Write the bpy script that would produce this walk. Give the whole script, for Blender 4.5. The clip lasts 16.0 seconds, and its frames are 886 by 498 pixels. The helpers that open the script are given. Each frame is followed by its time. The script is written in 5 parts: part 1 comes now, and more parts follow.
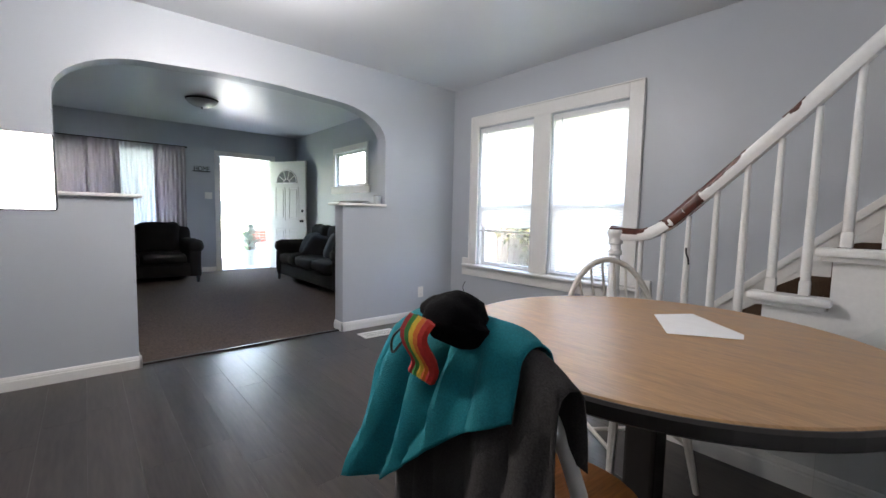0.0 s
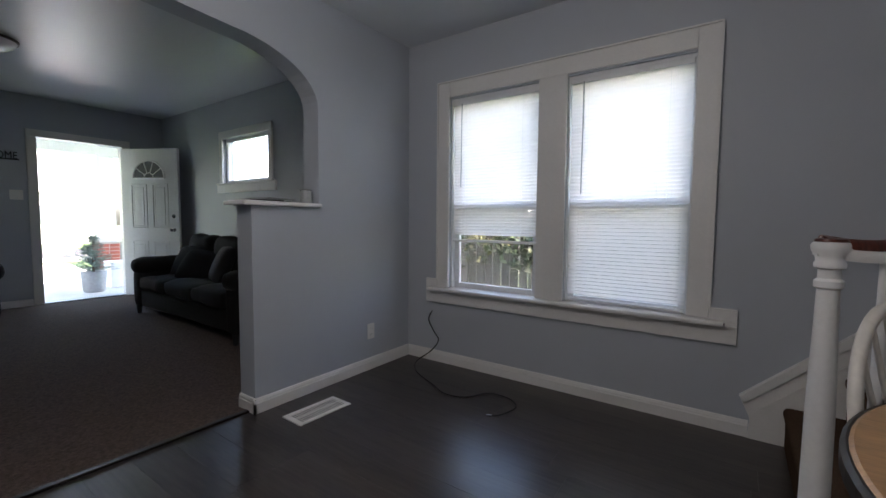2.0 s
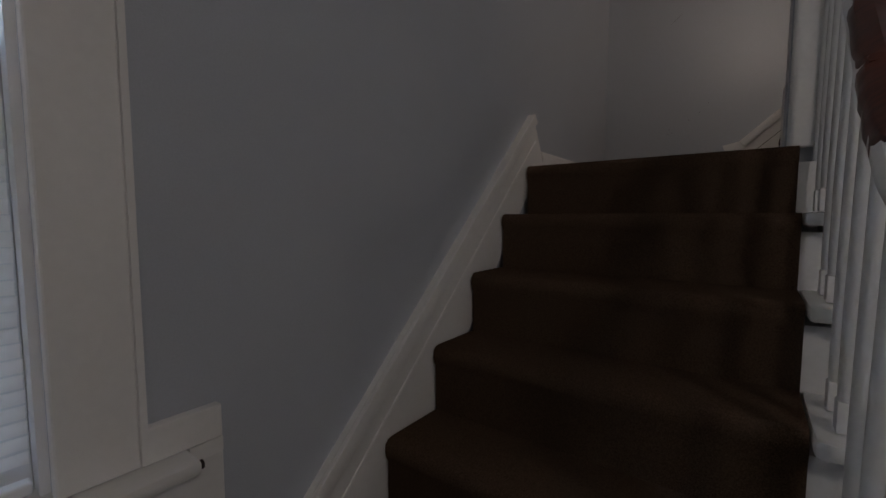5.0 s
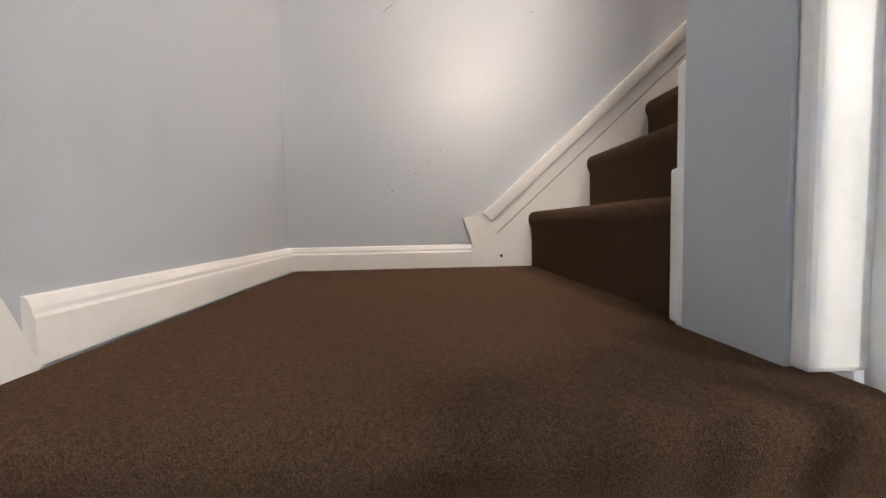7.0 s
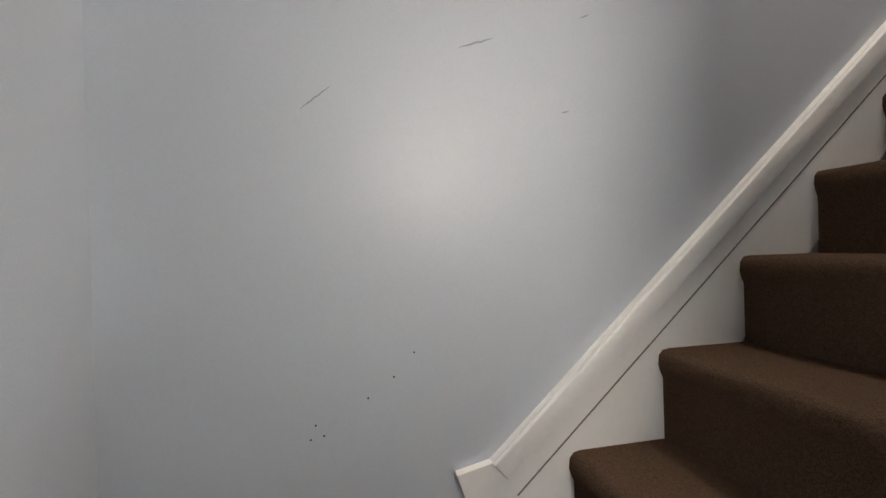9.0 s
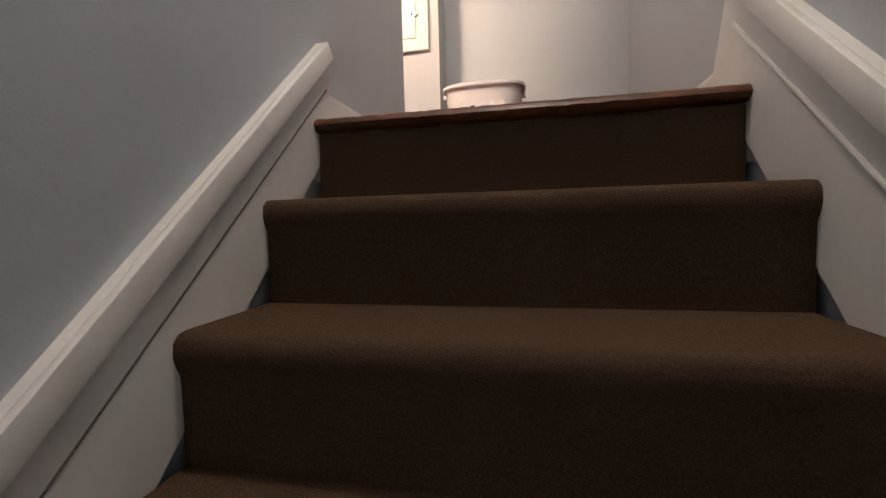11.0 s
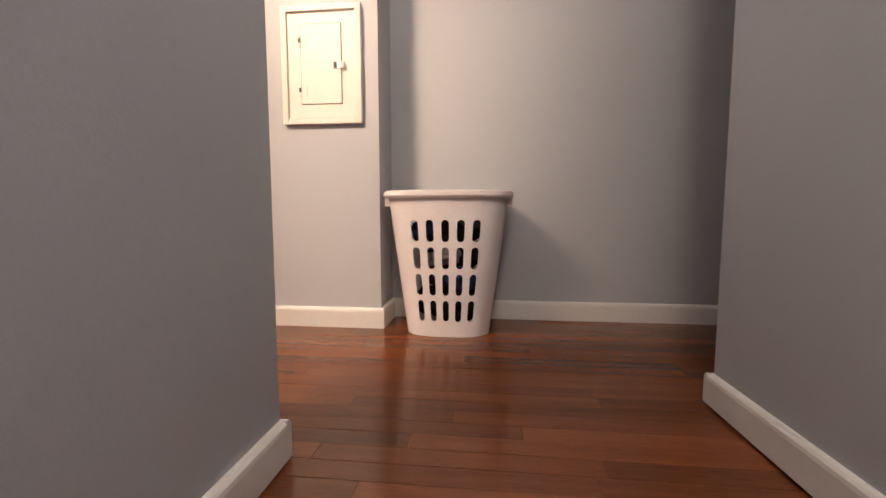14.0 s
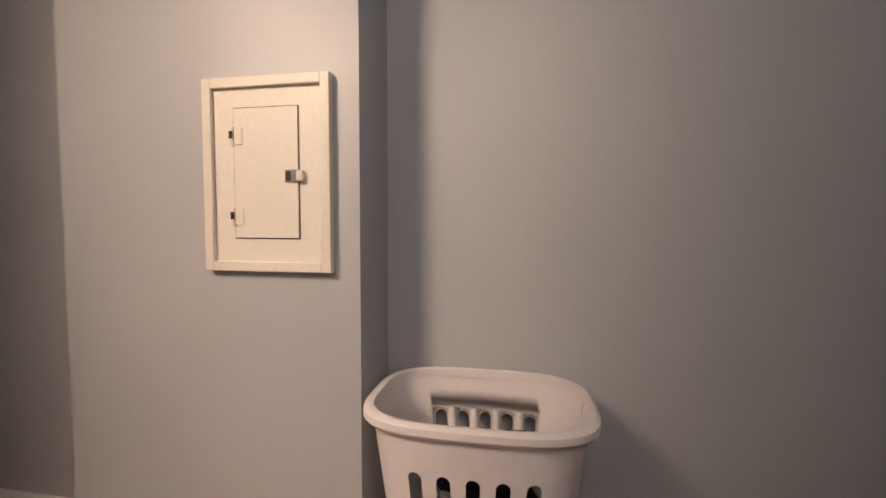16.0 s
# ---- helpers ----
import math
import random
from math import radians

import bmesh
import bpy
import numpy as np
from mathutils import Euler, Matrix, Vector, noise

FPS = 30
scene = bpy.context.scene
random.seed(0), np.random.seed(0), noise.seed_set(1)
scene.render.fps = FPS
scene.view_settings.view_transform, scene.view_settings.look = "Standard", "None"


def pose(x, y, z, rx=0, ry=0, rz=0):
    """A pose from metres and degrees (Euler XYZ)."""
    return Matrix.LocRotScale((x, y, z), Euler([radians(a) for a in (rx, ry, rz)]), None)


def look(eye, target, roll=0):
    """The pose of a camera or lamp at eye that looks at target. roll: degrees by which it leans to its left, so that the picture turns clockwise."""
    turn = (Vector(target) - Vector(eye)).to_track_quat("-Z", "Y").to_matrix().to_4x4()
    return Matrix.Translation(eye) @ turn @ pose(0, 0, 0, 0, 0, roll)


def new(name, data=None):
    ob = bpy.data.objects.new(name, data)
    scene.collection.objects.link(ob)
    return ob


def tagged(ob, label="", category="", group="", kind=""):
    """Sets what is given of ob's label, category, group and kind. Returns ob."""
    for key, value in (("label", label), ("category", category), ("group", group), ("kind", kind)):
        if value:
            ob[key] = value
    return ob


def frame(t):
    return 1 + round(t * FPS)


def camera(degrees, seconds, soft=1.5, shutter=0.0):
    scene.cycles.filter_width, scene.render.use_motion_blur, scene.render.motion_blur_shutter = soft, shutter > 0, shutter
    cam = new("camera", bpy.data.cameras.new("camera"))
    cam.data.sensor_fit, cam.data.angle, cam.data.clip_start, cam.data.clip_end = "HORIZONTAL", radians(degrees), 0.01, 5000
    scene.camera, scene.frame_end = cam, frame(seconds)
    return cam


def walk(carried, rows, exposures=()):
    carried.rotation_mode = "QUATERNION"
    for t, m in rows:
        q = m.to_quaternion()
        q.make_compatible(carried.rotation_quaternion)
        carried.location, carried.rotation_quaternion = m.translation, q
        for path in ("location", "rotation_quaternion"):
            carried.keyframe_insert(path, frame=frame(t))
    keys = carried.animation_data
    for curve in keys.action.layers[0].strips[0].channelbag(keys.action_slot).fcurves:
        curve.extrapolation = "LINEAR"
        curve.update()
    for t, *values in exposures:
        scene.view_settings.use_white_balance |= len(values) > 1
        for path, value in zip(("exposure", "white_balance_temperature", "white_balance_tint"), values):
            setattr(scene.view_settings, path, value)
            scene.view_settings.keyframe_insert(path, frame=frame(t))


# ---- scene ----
cam = camera(93.4, 16.0)
PATH = [
    (0, (3.551, -3.177, 1.108), (2.038, -1.878, 0.951), 1.2),
    (0.5, (3.104, -3.113, 1.154), (1.706, -1.69, 1.003), 0.8),
    (1, (2.764, -3.02, 1.144), (1.416, -1.549, 0.999), 0.6),
    (1.5, (2.517, -2.845, 1.112), (1.354, -1.223, 0.985), 0.6),
    (2, (2.212, -2.649, 1.105), (1.063, -1.017, 0.975), 0.5),
    (2.5, (1.956, -2.53, 1.035), (0.89, -0.843, 0.912), 0.3),
    (3, (1.806, -2.226, 0.9), (0.967, -0.414, 0.79), 0.0),
    (3.5, (1.716, -1.861, 0.941), (1.202, 0.068, 0.827), -0.3),
    (4, (1.705, -1.535, 1.023), (1.996, 0.438, 0.873), -1.2),
    (4.5, (1.854, -1.114, 1.053), (2.786, 0.647, 0.893), -1.0),
    (5, (1.874, -0.796, 1.004), (3.478, 0.389, 0.851), 0.0),
    (5.2, (1.937, -0.664, 0.96), (3.67, 0.328, 0.845), 0.8),
    (7.3, (3.329, -0.467, 1.456), (5.319, -0.621, 1.333), -1.4),
    (7.5, (3.404, -0.459, 1.498), (5.398, -0.58, 1.403), -1.9),
    (8, (3.601, -0.431, 1.633), (5.597, -0.545, 1.571), -1.8),
    (8.5, (3.76, -0.501, 1.809), (5.737, -0.794, 1.723), -1.8),
    (9, (3.9, -0.457, 1.868), (5.859, -0.861, 1.853), -1.5),
    (9.5, (4.027, -0.64, 2.045), (5.827, -1.513, 2.057), -3.2),
    (10, (4.183, -0.925, 2.132), (5.552, -2.383, 2.087), -4.0),
    (10.2, (4.223, -0.995, 2.192), (5.394, -2.614, 2.11), -3.6),
    (12.3, (4.184, -1.776, 2.671), (4.02, -3.764, 2.528), -0.1),
    (12.5, (4.191, -1.835, 2.736), (4.101, -3.828, 2.595), -0.5),
    (13, (4.167, -1.99, 2.909), (4.148, -3.984, 2.75), 0.1),
    (13.5, (4.157, -2.197, 3.041), (4.143, -4.19, 2.869), 0.4),
    (14, (4.339, -2.296, 3.126), (4.558, -4.277, 2.952), -0.0),
    (14.5, (4.364, -2.462, 3.265), (4.591, -4.442, 3.096), 0.1),
    (15, (4.286, -2.633, 3.334), (4.408, -4.623, 3.171), 0.4),
    (15.5, (4.297, -2.848, 3.486), (4.461, -4.833, 3.304), 0.2),
    (16, (4.423, -3.054, 3.599), (4.772, -5.02, 3.49), 0.2),
]
walk(cam, [(t, look(e, g, r)) for t, e, g, r in PATH], exposures=[(0, 5.4, 6700, 13), (0.5, 4.75, 6700, 13), (1, 4.2, 6700, 13), (1.5, 4.0, 6700, 14), (2.5, 3.9, 6700, 15), (3.5, 3.75, 6800, 16), (4.5, 3.5, 7200, 18), (5.2, 3.4, 7050, 16), (7.3, 6.6, 7050, 12), (8, 6.15, 6700, 9), (8.5, 5.6, 6500, 7), (9, 5.9, 6500, 8), (9.5, 5.9, 6450, 7), (10, 5.15, 6450, 8), (10.4, 5.3, 6500, 9), (12.3, 5.3, 6800, 12), (13.5, 5.1, 6700, 14), (15, 4.7, 6700, 14), (16, 4.3, 6600, 13)])

# ---- world and large lights ----

world = bpy.data.worlds.new("world")
scene.world = world
world.use_nodes = True
wn = world.node_tree
sky = wn.nodes.new("ShaderNodeTexSky")
sky.sky_type = "NISHITA"
sky.sun_disc = False
sky.sun_elevation = radians(40)
sky.sun_rotation = radians(130)
sky.dust_density = 5.0
sky.ozone_density = 0.4
wn.links.new(sky.outputs[0], wn.nodes["Background"].inputs[0])
wn.nodes["Background"].inputs[1].default_value = 0.14
sun = new("sun", bpy.data.lights.new("sun", "SUN"))
sun.data.energy = 0.9
sun.data.angle = radians(20)
sun.data.color = (1.0, 0.96, 0.9)
sun.matrix_world = look((10, -8, 14), (0, 0, 0))


def area_light(name, m, sx, sy, power, color):
    d = bpy.data.lights.new(name, "AREA")
    d.shape = "RECTANGLE"
    d.size, d.size_y, d.energy, d.color = sx, sy, power, color
    ob = new(name, d)
    ob.matrix_world = m
    return ob


# ---- plan ----
H1 = 2.49           # dining ceiling
HL = 2.62           # living ceiling
R = 0.203           # riser
ZL = 6 * R          # landing
Z2 = 13 * R         # upper floor
XE = 4.74           # stair end wall
XR = 3.775          # wall on the inner side of the upper flight
X1, G1 = 2.437, 0.2135   # first nosing and going of the lower flight
Y1, G2 = -0.889, 0.2235 # first nosing and going of the upper flight
XF = -5.0           # front wall
YW = 0.16           # living room side wall
Z3 = Z2 + 2.44      # upper ceiling


# ---- materials ----
def mat(name, color, rough=0.6, metal=0.0, grain=30.0, amount=0.06, bump=0.0, blotch=2.0, spec=0.5, stretch=(1, 1, 1), transmission=0.0, detail=4.0, vary=0.0, island=False, rvar=0.08):
    m = bpy.data.materials.new(name)
    m.use_nodes = True
    nt = m.node_tree
    b = nt.nodes["Principled BSDF"]
    b.inputs["Roughness"].default_value = rough
    b.inputs["Metallic"].default_value = metal
    b.inputs["Specular IOR Level"].default_value = spec
    b.inputs["Transmission Weight"].default_value = transmission
    tc = nt.nodes.new("ShaderNodeTexCoord")
    mp = nt.nodes.new("ShaderNodeMapping")
    mp.inputs["Scale"].default_value = stretch
    if vary and not island:
        geo = nt.nodes.new("ShaderNodeNewGeometry")
        oi = nt.nodes.new("ShaderNodeObjectInfo")
        off = nt.nodes.new("ShaderNodeVectorMath")
        off.operation = "MULTIPLY_ADD"
        off.inputs[1].default_value = (17, 31, 23)
        nt.links.new(oi.outputs["Random"], off.inputs[0])
        nt.links.new(geo.outputs["Position"], off.inputs[2])
        nt.links.new(off.outputs[0], mp.inputs[0])
    else:
        nt.links.new(tc.outputs["Object"], mp.inputs[0])
    fine = nt.nodes.new("ShaderNodeTexNoise")
    fine.inputs["Scale"].default_value = grain
    fine.inputs["Detail"].default_value = detail
    big = nt.nodes.new("ShaderNodeTexNoise")
    big.inputs["Scale"].default_value = blotch
    big.inputs["Detail"].default_value = 3
    nt.links.new(mp.outputs[0], fine.inputs["Vector"])
    nt.links.new(mp.outputs[0], big.inputs["Vector"])
    add = nt.nodes.new("ShaderNodeMath")
    add.operation = "ADD"
    nt.links.new(fine.outputs["Fac"], add.inputs[0])
    nt.links.new(big.outputs["Fac"], add.inputs[1])
    last = add
    if vary:
        src = nt.nodes.new("ShaderNodeNewGeometry" if island else "ShaderNodeObjectInfo")
        rnd = src.outputs["Random Per Island" if island else "Random"]
        sc = nt.nodes.new("ShaderNodeMath")
        sc.operation = "MULTIPLY_ADD"
        sc.inputs[1].default_value = vary
        nt.links.new(rnd, sc.inputs[0])
        nt.links.new(add.outputs[0], sc.inputs[2])
        last = sc
    rng = nt.nodes.new("ShaderNodeMapRange")
    rng.inputs["From Min"].default_value = 0.6
    rng.inputs["From Max"].default_value = 1.4 + vary
    rng.inputs["To Min"].default_value = 1 - amount * 2.2
    rng.inputs["To Max"].default_value = 1 + amount * 1.6
    nt.links.new(last.outputs[0], rng.inputs["Value"])
    mul = nt.nodes.new("ShaderNodeMix")
    mul.data_type = "RGBA"
    mul.blend_type = "MULTIPLY"
    mul.inputs["Factor"].default_value = 1
    mul.inputs["A"].default_value = (*color, 1)
    nt.links.new(rng.outputs[0], mul.inputs["B"])
    nt.links.new(mul.outputs["Result"], b.inputs["Base Color"])
    rr = nt.nodes.new("ShaderNodeMapRange")
    rr.inputs["To Min"].default_value = max(0.02, rough - rvar)
    rr.inputs["To Max"].default_value = min(1, rough + rvar)
    nt.links.new(big.outputs["Fac"], rr.inputs["Value"])
    nt.links.new(rr.outputs[0], b.inputs["Roughness"])
    if bump:
        bp = nt.nodes.new("ShaderNodeBump")
        bp.inputs["Strength"].default_value = bump
        bp.inputs["Distance"].default_value = 0.004
        nt.links.new(fine.outputs["Fac"], bp.inputs["Height"])
        nt.links.new(bp.outputs[0], b.inputs["Normal"])
    return m


def glow(name, color, strength):
    m = bpy.data.materials.new(name)
    m.use_nodes = True
    b = m.node_tree.nodes["Principled BSDF"]
    b.inputs["Base Color"].default_value = (*color, 1)
    b.inputs["Emission Color"].default_value = (*color, 1)
    b.inputs["Emission Strength"].default_value = strength
    return m


M_WALL = mat("blue_grey_wall_paint", (0.455, 0.485, 0.530), 0.42, grain=240, amount=0.03, bump=0.10, blotch=1.2)
M_WALL_UP = mat("pale_grey_wall_paint", (0.50, 0.52, 0.56), 0.42, grain=220, amount=0.03, bump=0.12, blotch=1.1)
M_CEIL = mat("ceiling_paint", (0.66, 0.67, 0.69), 0.38, grain=180, amount=0.03, bump=0.1)
M_CEIL_GLOSS = mat("gloss_ceiling_paint", (0.62, 0.65, 0.68), 0.36, grain=220, amount=0.012, bump=0.05, rvar=0.02)
M_TRIM = mat("white_trim_paint", (0.76, 0.75, 0.73), 0.38, grain=70, amount=0.02, bump=0.04, blotch=3)
M_STAIR_WHITE = mat("white_stair_paint", (0.78, 0.78, 0.77), 0.35, grain=60, amount=0.03, bump=0.06, blotch=4)
M_PLANK = mat("dark_floor_plank", (0.046, 0.037, 0.034), 0.31, spec=0.65, grain=7, amount=0.38, bump=0.015, blotch=1.5, stretch=(1, 9, 1), vary=0.22, rvar=0.03)
M_GAP = mat("dark_joint", (0.012, 0.010, 0.010), 0.8)
M_CARPET = mat("taupe_carpet", (0.115, 0.084, 0.070), 0.95, grain=300, amount=0.3, bump=1.0, blotch=60, spec=0.1)
M_STAIR_CARPET = mat("brown_stair_carpet", (0.088, 0.056, 0.038), 0.99, grain=520, amount=0.22, bump=0.6, blotch=260, spec=0.0, detail=5.0, rvar=0.01)
M_OAK = mat("red_oak_board", (0.185, 0.056, 0.018), 0.17, spec=0.4, grain=26, amount=0.30, bump=0.03, blotch=3, stretch=(1, 12, 1), vary=0.9, detail=7.0)
M_NOSING = mat("worn_nosing_wood", (0.105, 0.036, 0.015), 0.36, grain=45, amount=0.45, bump=0.35, blotch=9, spec=0.35, stretch=(1, 3, 3), detail=8.0)
M_BLACK_LEATHER = mat("black_upholstery", (0.020, 0.019, 0.019), 0.8, grain=160, amount=0.15, bump=0.25, spec=0.10)
M_BLACK_FABRIC = mat("black_cushion_fabric", (0.010, 0.010, 0.012), 0.9, grain=260, amount=0.2, bump=0.5)
M_LAMINATE = mat("oak_laminate", (0.40, 0.235, 0.115), 0.33, grain=10, amount=0.16, blotch=2.2, stretch=(2, 16, 2))
M_EDGE = mat("dark_table_edge", (0.018, 0.014, 0.013), 0.4)
M_CHAIR = mat("cream_chair_paint", (0.66, 0.63, 0.58), 0.4, grain=60, amount=0.06, bump=0.05)
M_SEAT = mat("honey_seat_wood", (0.42, 0.16, 0.05), 0.3, grain=16, amount=0.2, stretch=(1, 8, 1))
M_TEAL = mat("teal_fabric", (0.008, 0.165, 0.200), 0.85, grain=300, amount=0.16, bump=0.4, blotch=6, spec=0.2)
M_GREY_FABRIC = mat("charcoal_fabric", (0.060, 0.056, 0.056), 0.9, grain=300, amount=0.2, bump=0.4, blotch=6, spec=0.12)
M_HAT = mat("black_knit", (0.005, 0.005, 0.006), 0.95, grain=260, amount=0.2, bump=0.6, spec=0.08)
M_VINYL = mat("white_vinyl", (0.78, 0.79, 0.80), 0.35, amount=0.02)
M_PLATE = mat("white_plastic_plate", (0.80, 0.79, 0.75), 0.3, amount=0.02)
M_BASKET = mat("white_basket_plastic", (0.84, 0.80, 0.81), 0.32, amount=0.02, grain=80)
M_PANEL = mat("cream_panel_paint", (0.80, 0.76, 0.70), 0.4, amount=0.03, bump=0.05, grain=100)
M_CHROME = mat("chrome", (0.55, 0.55, 0.56), 0.2, metal=1.0, amount=0.03)
M_BLACK = mat("black_rubber", (0.012, 0.012, 0.013), 0.5)
M_PAPER = mat("white_paper", (0.85, 0.86, 0.88), 0.8, amount=0.02)
M_MAHOGANY = mat("bare_mahogany", (0.085, 0.020, 0.012), 0.3, grain=18, amount=0.35, stretch=(8, 1, 1))
M_DOOR = mat("white_steel_door", (0.80, 0.81, 0.82), 0.4, amount=0.02)
M_SIGN = mat("black_sign", (0.02, 0.02, 0.022), 0.6)
M_BRICK = mat("red_brick", (0.30, 0.10, 0.075), 0.85, grain=60, amount=0.2, bump=0.4, vary=0.4)
M_MORTAR = mat("mortar", (0.45, 0.43, 0.41), 0.9)
M_CONCRETE = mat("porch_concrete", (0.55, 0.55, 0.53), 0.85, grain=50, amount=0.1, bump=0.2)
M_GRASS = mat("lawn", (0.085, 0.14, 0.04), 0.95, grain=60, amount=0.35, bump=0.8)
M_SIDING = mat("white_siding", (0.74, 0.76, 0.78), 0.6, amount=0.03)
M_ROOF = mat("grey_shingle", (0.34, 0.34, 0.35), 0.9, grain=40, amount=0.2)
M_FENCE = mat("weathered_fence", (0.27, 0.24, 0.22), 0.9, grain=14, amount=0.3, bump=0.3, stretch=(6, 6, 1), vary=0.4)
M_LEAF = mat("green_leaf", (0.085, 0.115, 0.06), 0.6, amount=0.25, grain=5, vary=0.6, island=True)
M_LEAF_YELLOW = mat("yellow_leaf", (0.20, 0.19, 0.09), 0.6, amount=0.2, grain=5, vary=0.4, island=True)
M_LEAF_RED = mat("rusty_leaf", (0.22, 0.13, 0.09), 0.6, amount=0.2, grain=5, vary=0.4, island=True)
M_FIR = mat("frosted_fir_needles", (0.20, 0.28, 0.245), 0.8, amount=0.25, grain=5, vary=0.5, island=True)
M_TWIG = mat("twig_bark", (0.11, 0.08, 0.06), 0.9)
M_GALV = mat("galvanised_pot", (0.42, 0.44, 0.46), 0.5, metal=0.4, amount=0.08)
M_LAMPGLASS = mat("frosted_lamp_glass", (0.62, 0.64, 0.66), 0.25, amount=0.02)
M_BRONZE = mat("dark_bronze", (0.045, 0.038, 0.035), 0.4, metal=0.8)
M_ASPHALT = mat("asphalt", (0.05, 0.05, 0.052), 0.9, grain=80, amount=0.2)


def glass_material():
    m = bpy.data.materials.new("window_glass")
    m.use_nodes = True
    nt = m.node_tree
    b = nt.nodes["Principled BSDF"]
    b.inputs["Base Color"].default_value = (0.95, 0.97, 0.97, 1)
    b.inputs["Roughness"].default_value = 0.02
    b.inputs["Transmission Weight"].default_value = 1
    b.inputs["IOR"].default_value = 1.1
    return m


M_GLASS = glass_material()


def screen_material():
    m = bpy.data.materials.new("insect_screen_mesh")
    m.use_nodes = True
    nt = m.node_tree
    b = nt.nodes["Principled BSDF"]
    b.inputs["Base Color"].default_value = (0.10, 0.10, 0.11, 1)
    b.inputs["Roughness"].default_value = 0.7
    b.inputs["Alpha"].default_value = 0.20
    return m


M_SCREEN = screen_material()


def slat_material():
    m = bpy.data.materials.new("translucent_slat")
    m.use_nodes = True
    nt = m.node_tree
    out = nt.nodes["Material Output"]
    b = nt.nodes["Principled BSDF"]
    b.inputs["Base Color"].default_value = (0.88, 0.87, 0.86, 1)
    b.inputs["Roughness"].default_value = 0.5
    tr = nt.nodes.new("ShaderNodeBsdfTranslucent")
    tr.inputs[0].default_value = (0.90, 0.88, 0.86, 1)
    mx = nt.nodes.new("ShaderNodeMixShader")
    mx.inputs[0].default_value = 0.52
    nt.links.new(b.outputs[0], mx.inputs[1])
    nt.links.new(tr.outputs[0], mx.inputs[2])
    nt.links.new(mx.outputs[0], out.inputs[0])
    return m


M_SLAT = slat_material()


# ---- mesh helpers ----
def box(bm, x0, x1, y0, y1, z0, z1, bevel=0.0):
    x0, x1 = sorted((x0, x1))
    y0, y1 = sorted((y0, y1))
    z0, z1 = sorted((z0, z1))
    r = bmesh.ops.create_cube(bm, size=1, matrix=Matrix.Translation(((x0 + x1) / 2, (y0 + y1) / 2, (z0 + z1) / 2)) @ Matrix.Diagonal((x1 - x0, y1 - y0, z1 - z0, 1)))
    if bevel:
        es = list({e for v in r["verts"] for e in v.link_edges})
        bmesh.ops.bevel(bm, geom=es, offset=bevel, segments=2, affect="EDGES", profile=0.5)
    return bm


def cyl(bm, a, b, r0, r1=None, seg=12):
    a, b = Vector(a), Vector(b)
    r1 = r0 if r1 is None else r1
    d = b - a
    m = Matrix.Translation((a + b) / 2) @ d.to_track_quat("Z", "Y").to_matrix().to_4x4()
    bmesh.ops.create_cone(bm, cap_ends=True, segments=seg, radius1=r0, radius2=r1, depth=d.length, matrix=m)
    return bm


def lathe(bm, profile, at=(0, 0, 0), seg=16):
    rings = []
    for r, z in profile:
        rings.append([bm.verts.new((at[0] + r * math.cos(2 * math.pi * i / seg), at[1] + r * math.sin(2 * math.pi * i / seg), at[2] + z)) for i in range(seg)])
    for p, q in zip(rings, rings[1:]):
        for i in range(seg):
            bm.faces.new((p[i], p[(i + 1) % seg], q[(i + 1) % seg], q[i]))
    bm.faces.new(list(reversed(rings[0])))
    bm.faces.new(rings[-1])
    return bm


def prism(bm, pts, axis, a, b, bevel=0.0):
    """Extrudes a polygon between a and b along an axis; pts are the two other coordinates in order."""
    def at(p, v):
        return {"x": (v, p[0], p[1]), "y": (p[0], v, p[1]), "z": (p[0], p[1], v)}[axis]
    lo = [bm.verts.new(at(p, a)) for p in pts]
    hi = [bm.verts.new(at(p, b)) for p in pts]
    n = len(pts)
    fs = [bm.faces.new(lo), bm.faces.new(list(reversed(hi)))]
    for i in range(n):
        fs.append(bm.faces.new((lo[i], hi[i], hi[(i + 1) % n], lo[(i + 1) % n])))
    bmesh.ops.recalc_face_normals(bm, faces=fs)
    if bevel:
        es = [e for f in fs[:2] for e in f.edges]
        bmesh.ops.bevel(bm, geom=es, offset=bevel, segments=2, affect="EDGES", profile=0.5)
    return bm


def tube(bm, pts, r, seg=8, taper=None):
    pts = [Vector(p) for p in pts]
    rings = []
    prev = None
    for i, p in enumerate(pts):
        d = (pts[min(i + 1, len(pts) - 1)] - pts[max(i - 1, 0)]).normalized()
        ref = prev if prev is not None else (Vector((0, 0, 1)) if abs(d.z) < 0.9 else Vector((1, 0, 0)))
        s = d.cross(ref).normalized()
        u = s.cross(d).normalized()
        prev = u
        rr = r if taper is None else taper[i]
        rings.append([bm.verts.new(p + (s * math.cos(2 * math.pi * k / seg) + u * math.sin(2 * math.pi * k / seg)) * rr) for k in range(seg)])
    for p, q in zip(rings, rings[1:]):
        for k in range(seg):
            bm.faces.new((p[k], p[(k + 1) % seg], q[(k + 1) % seg], q[k]))
    bm.faces.new(list(reversed(rings[0])))
    bm.faces.new(rings[-1])
    return bm


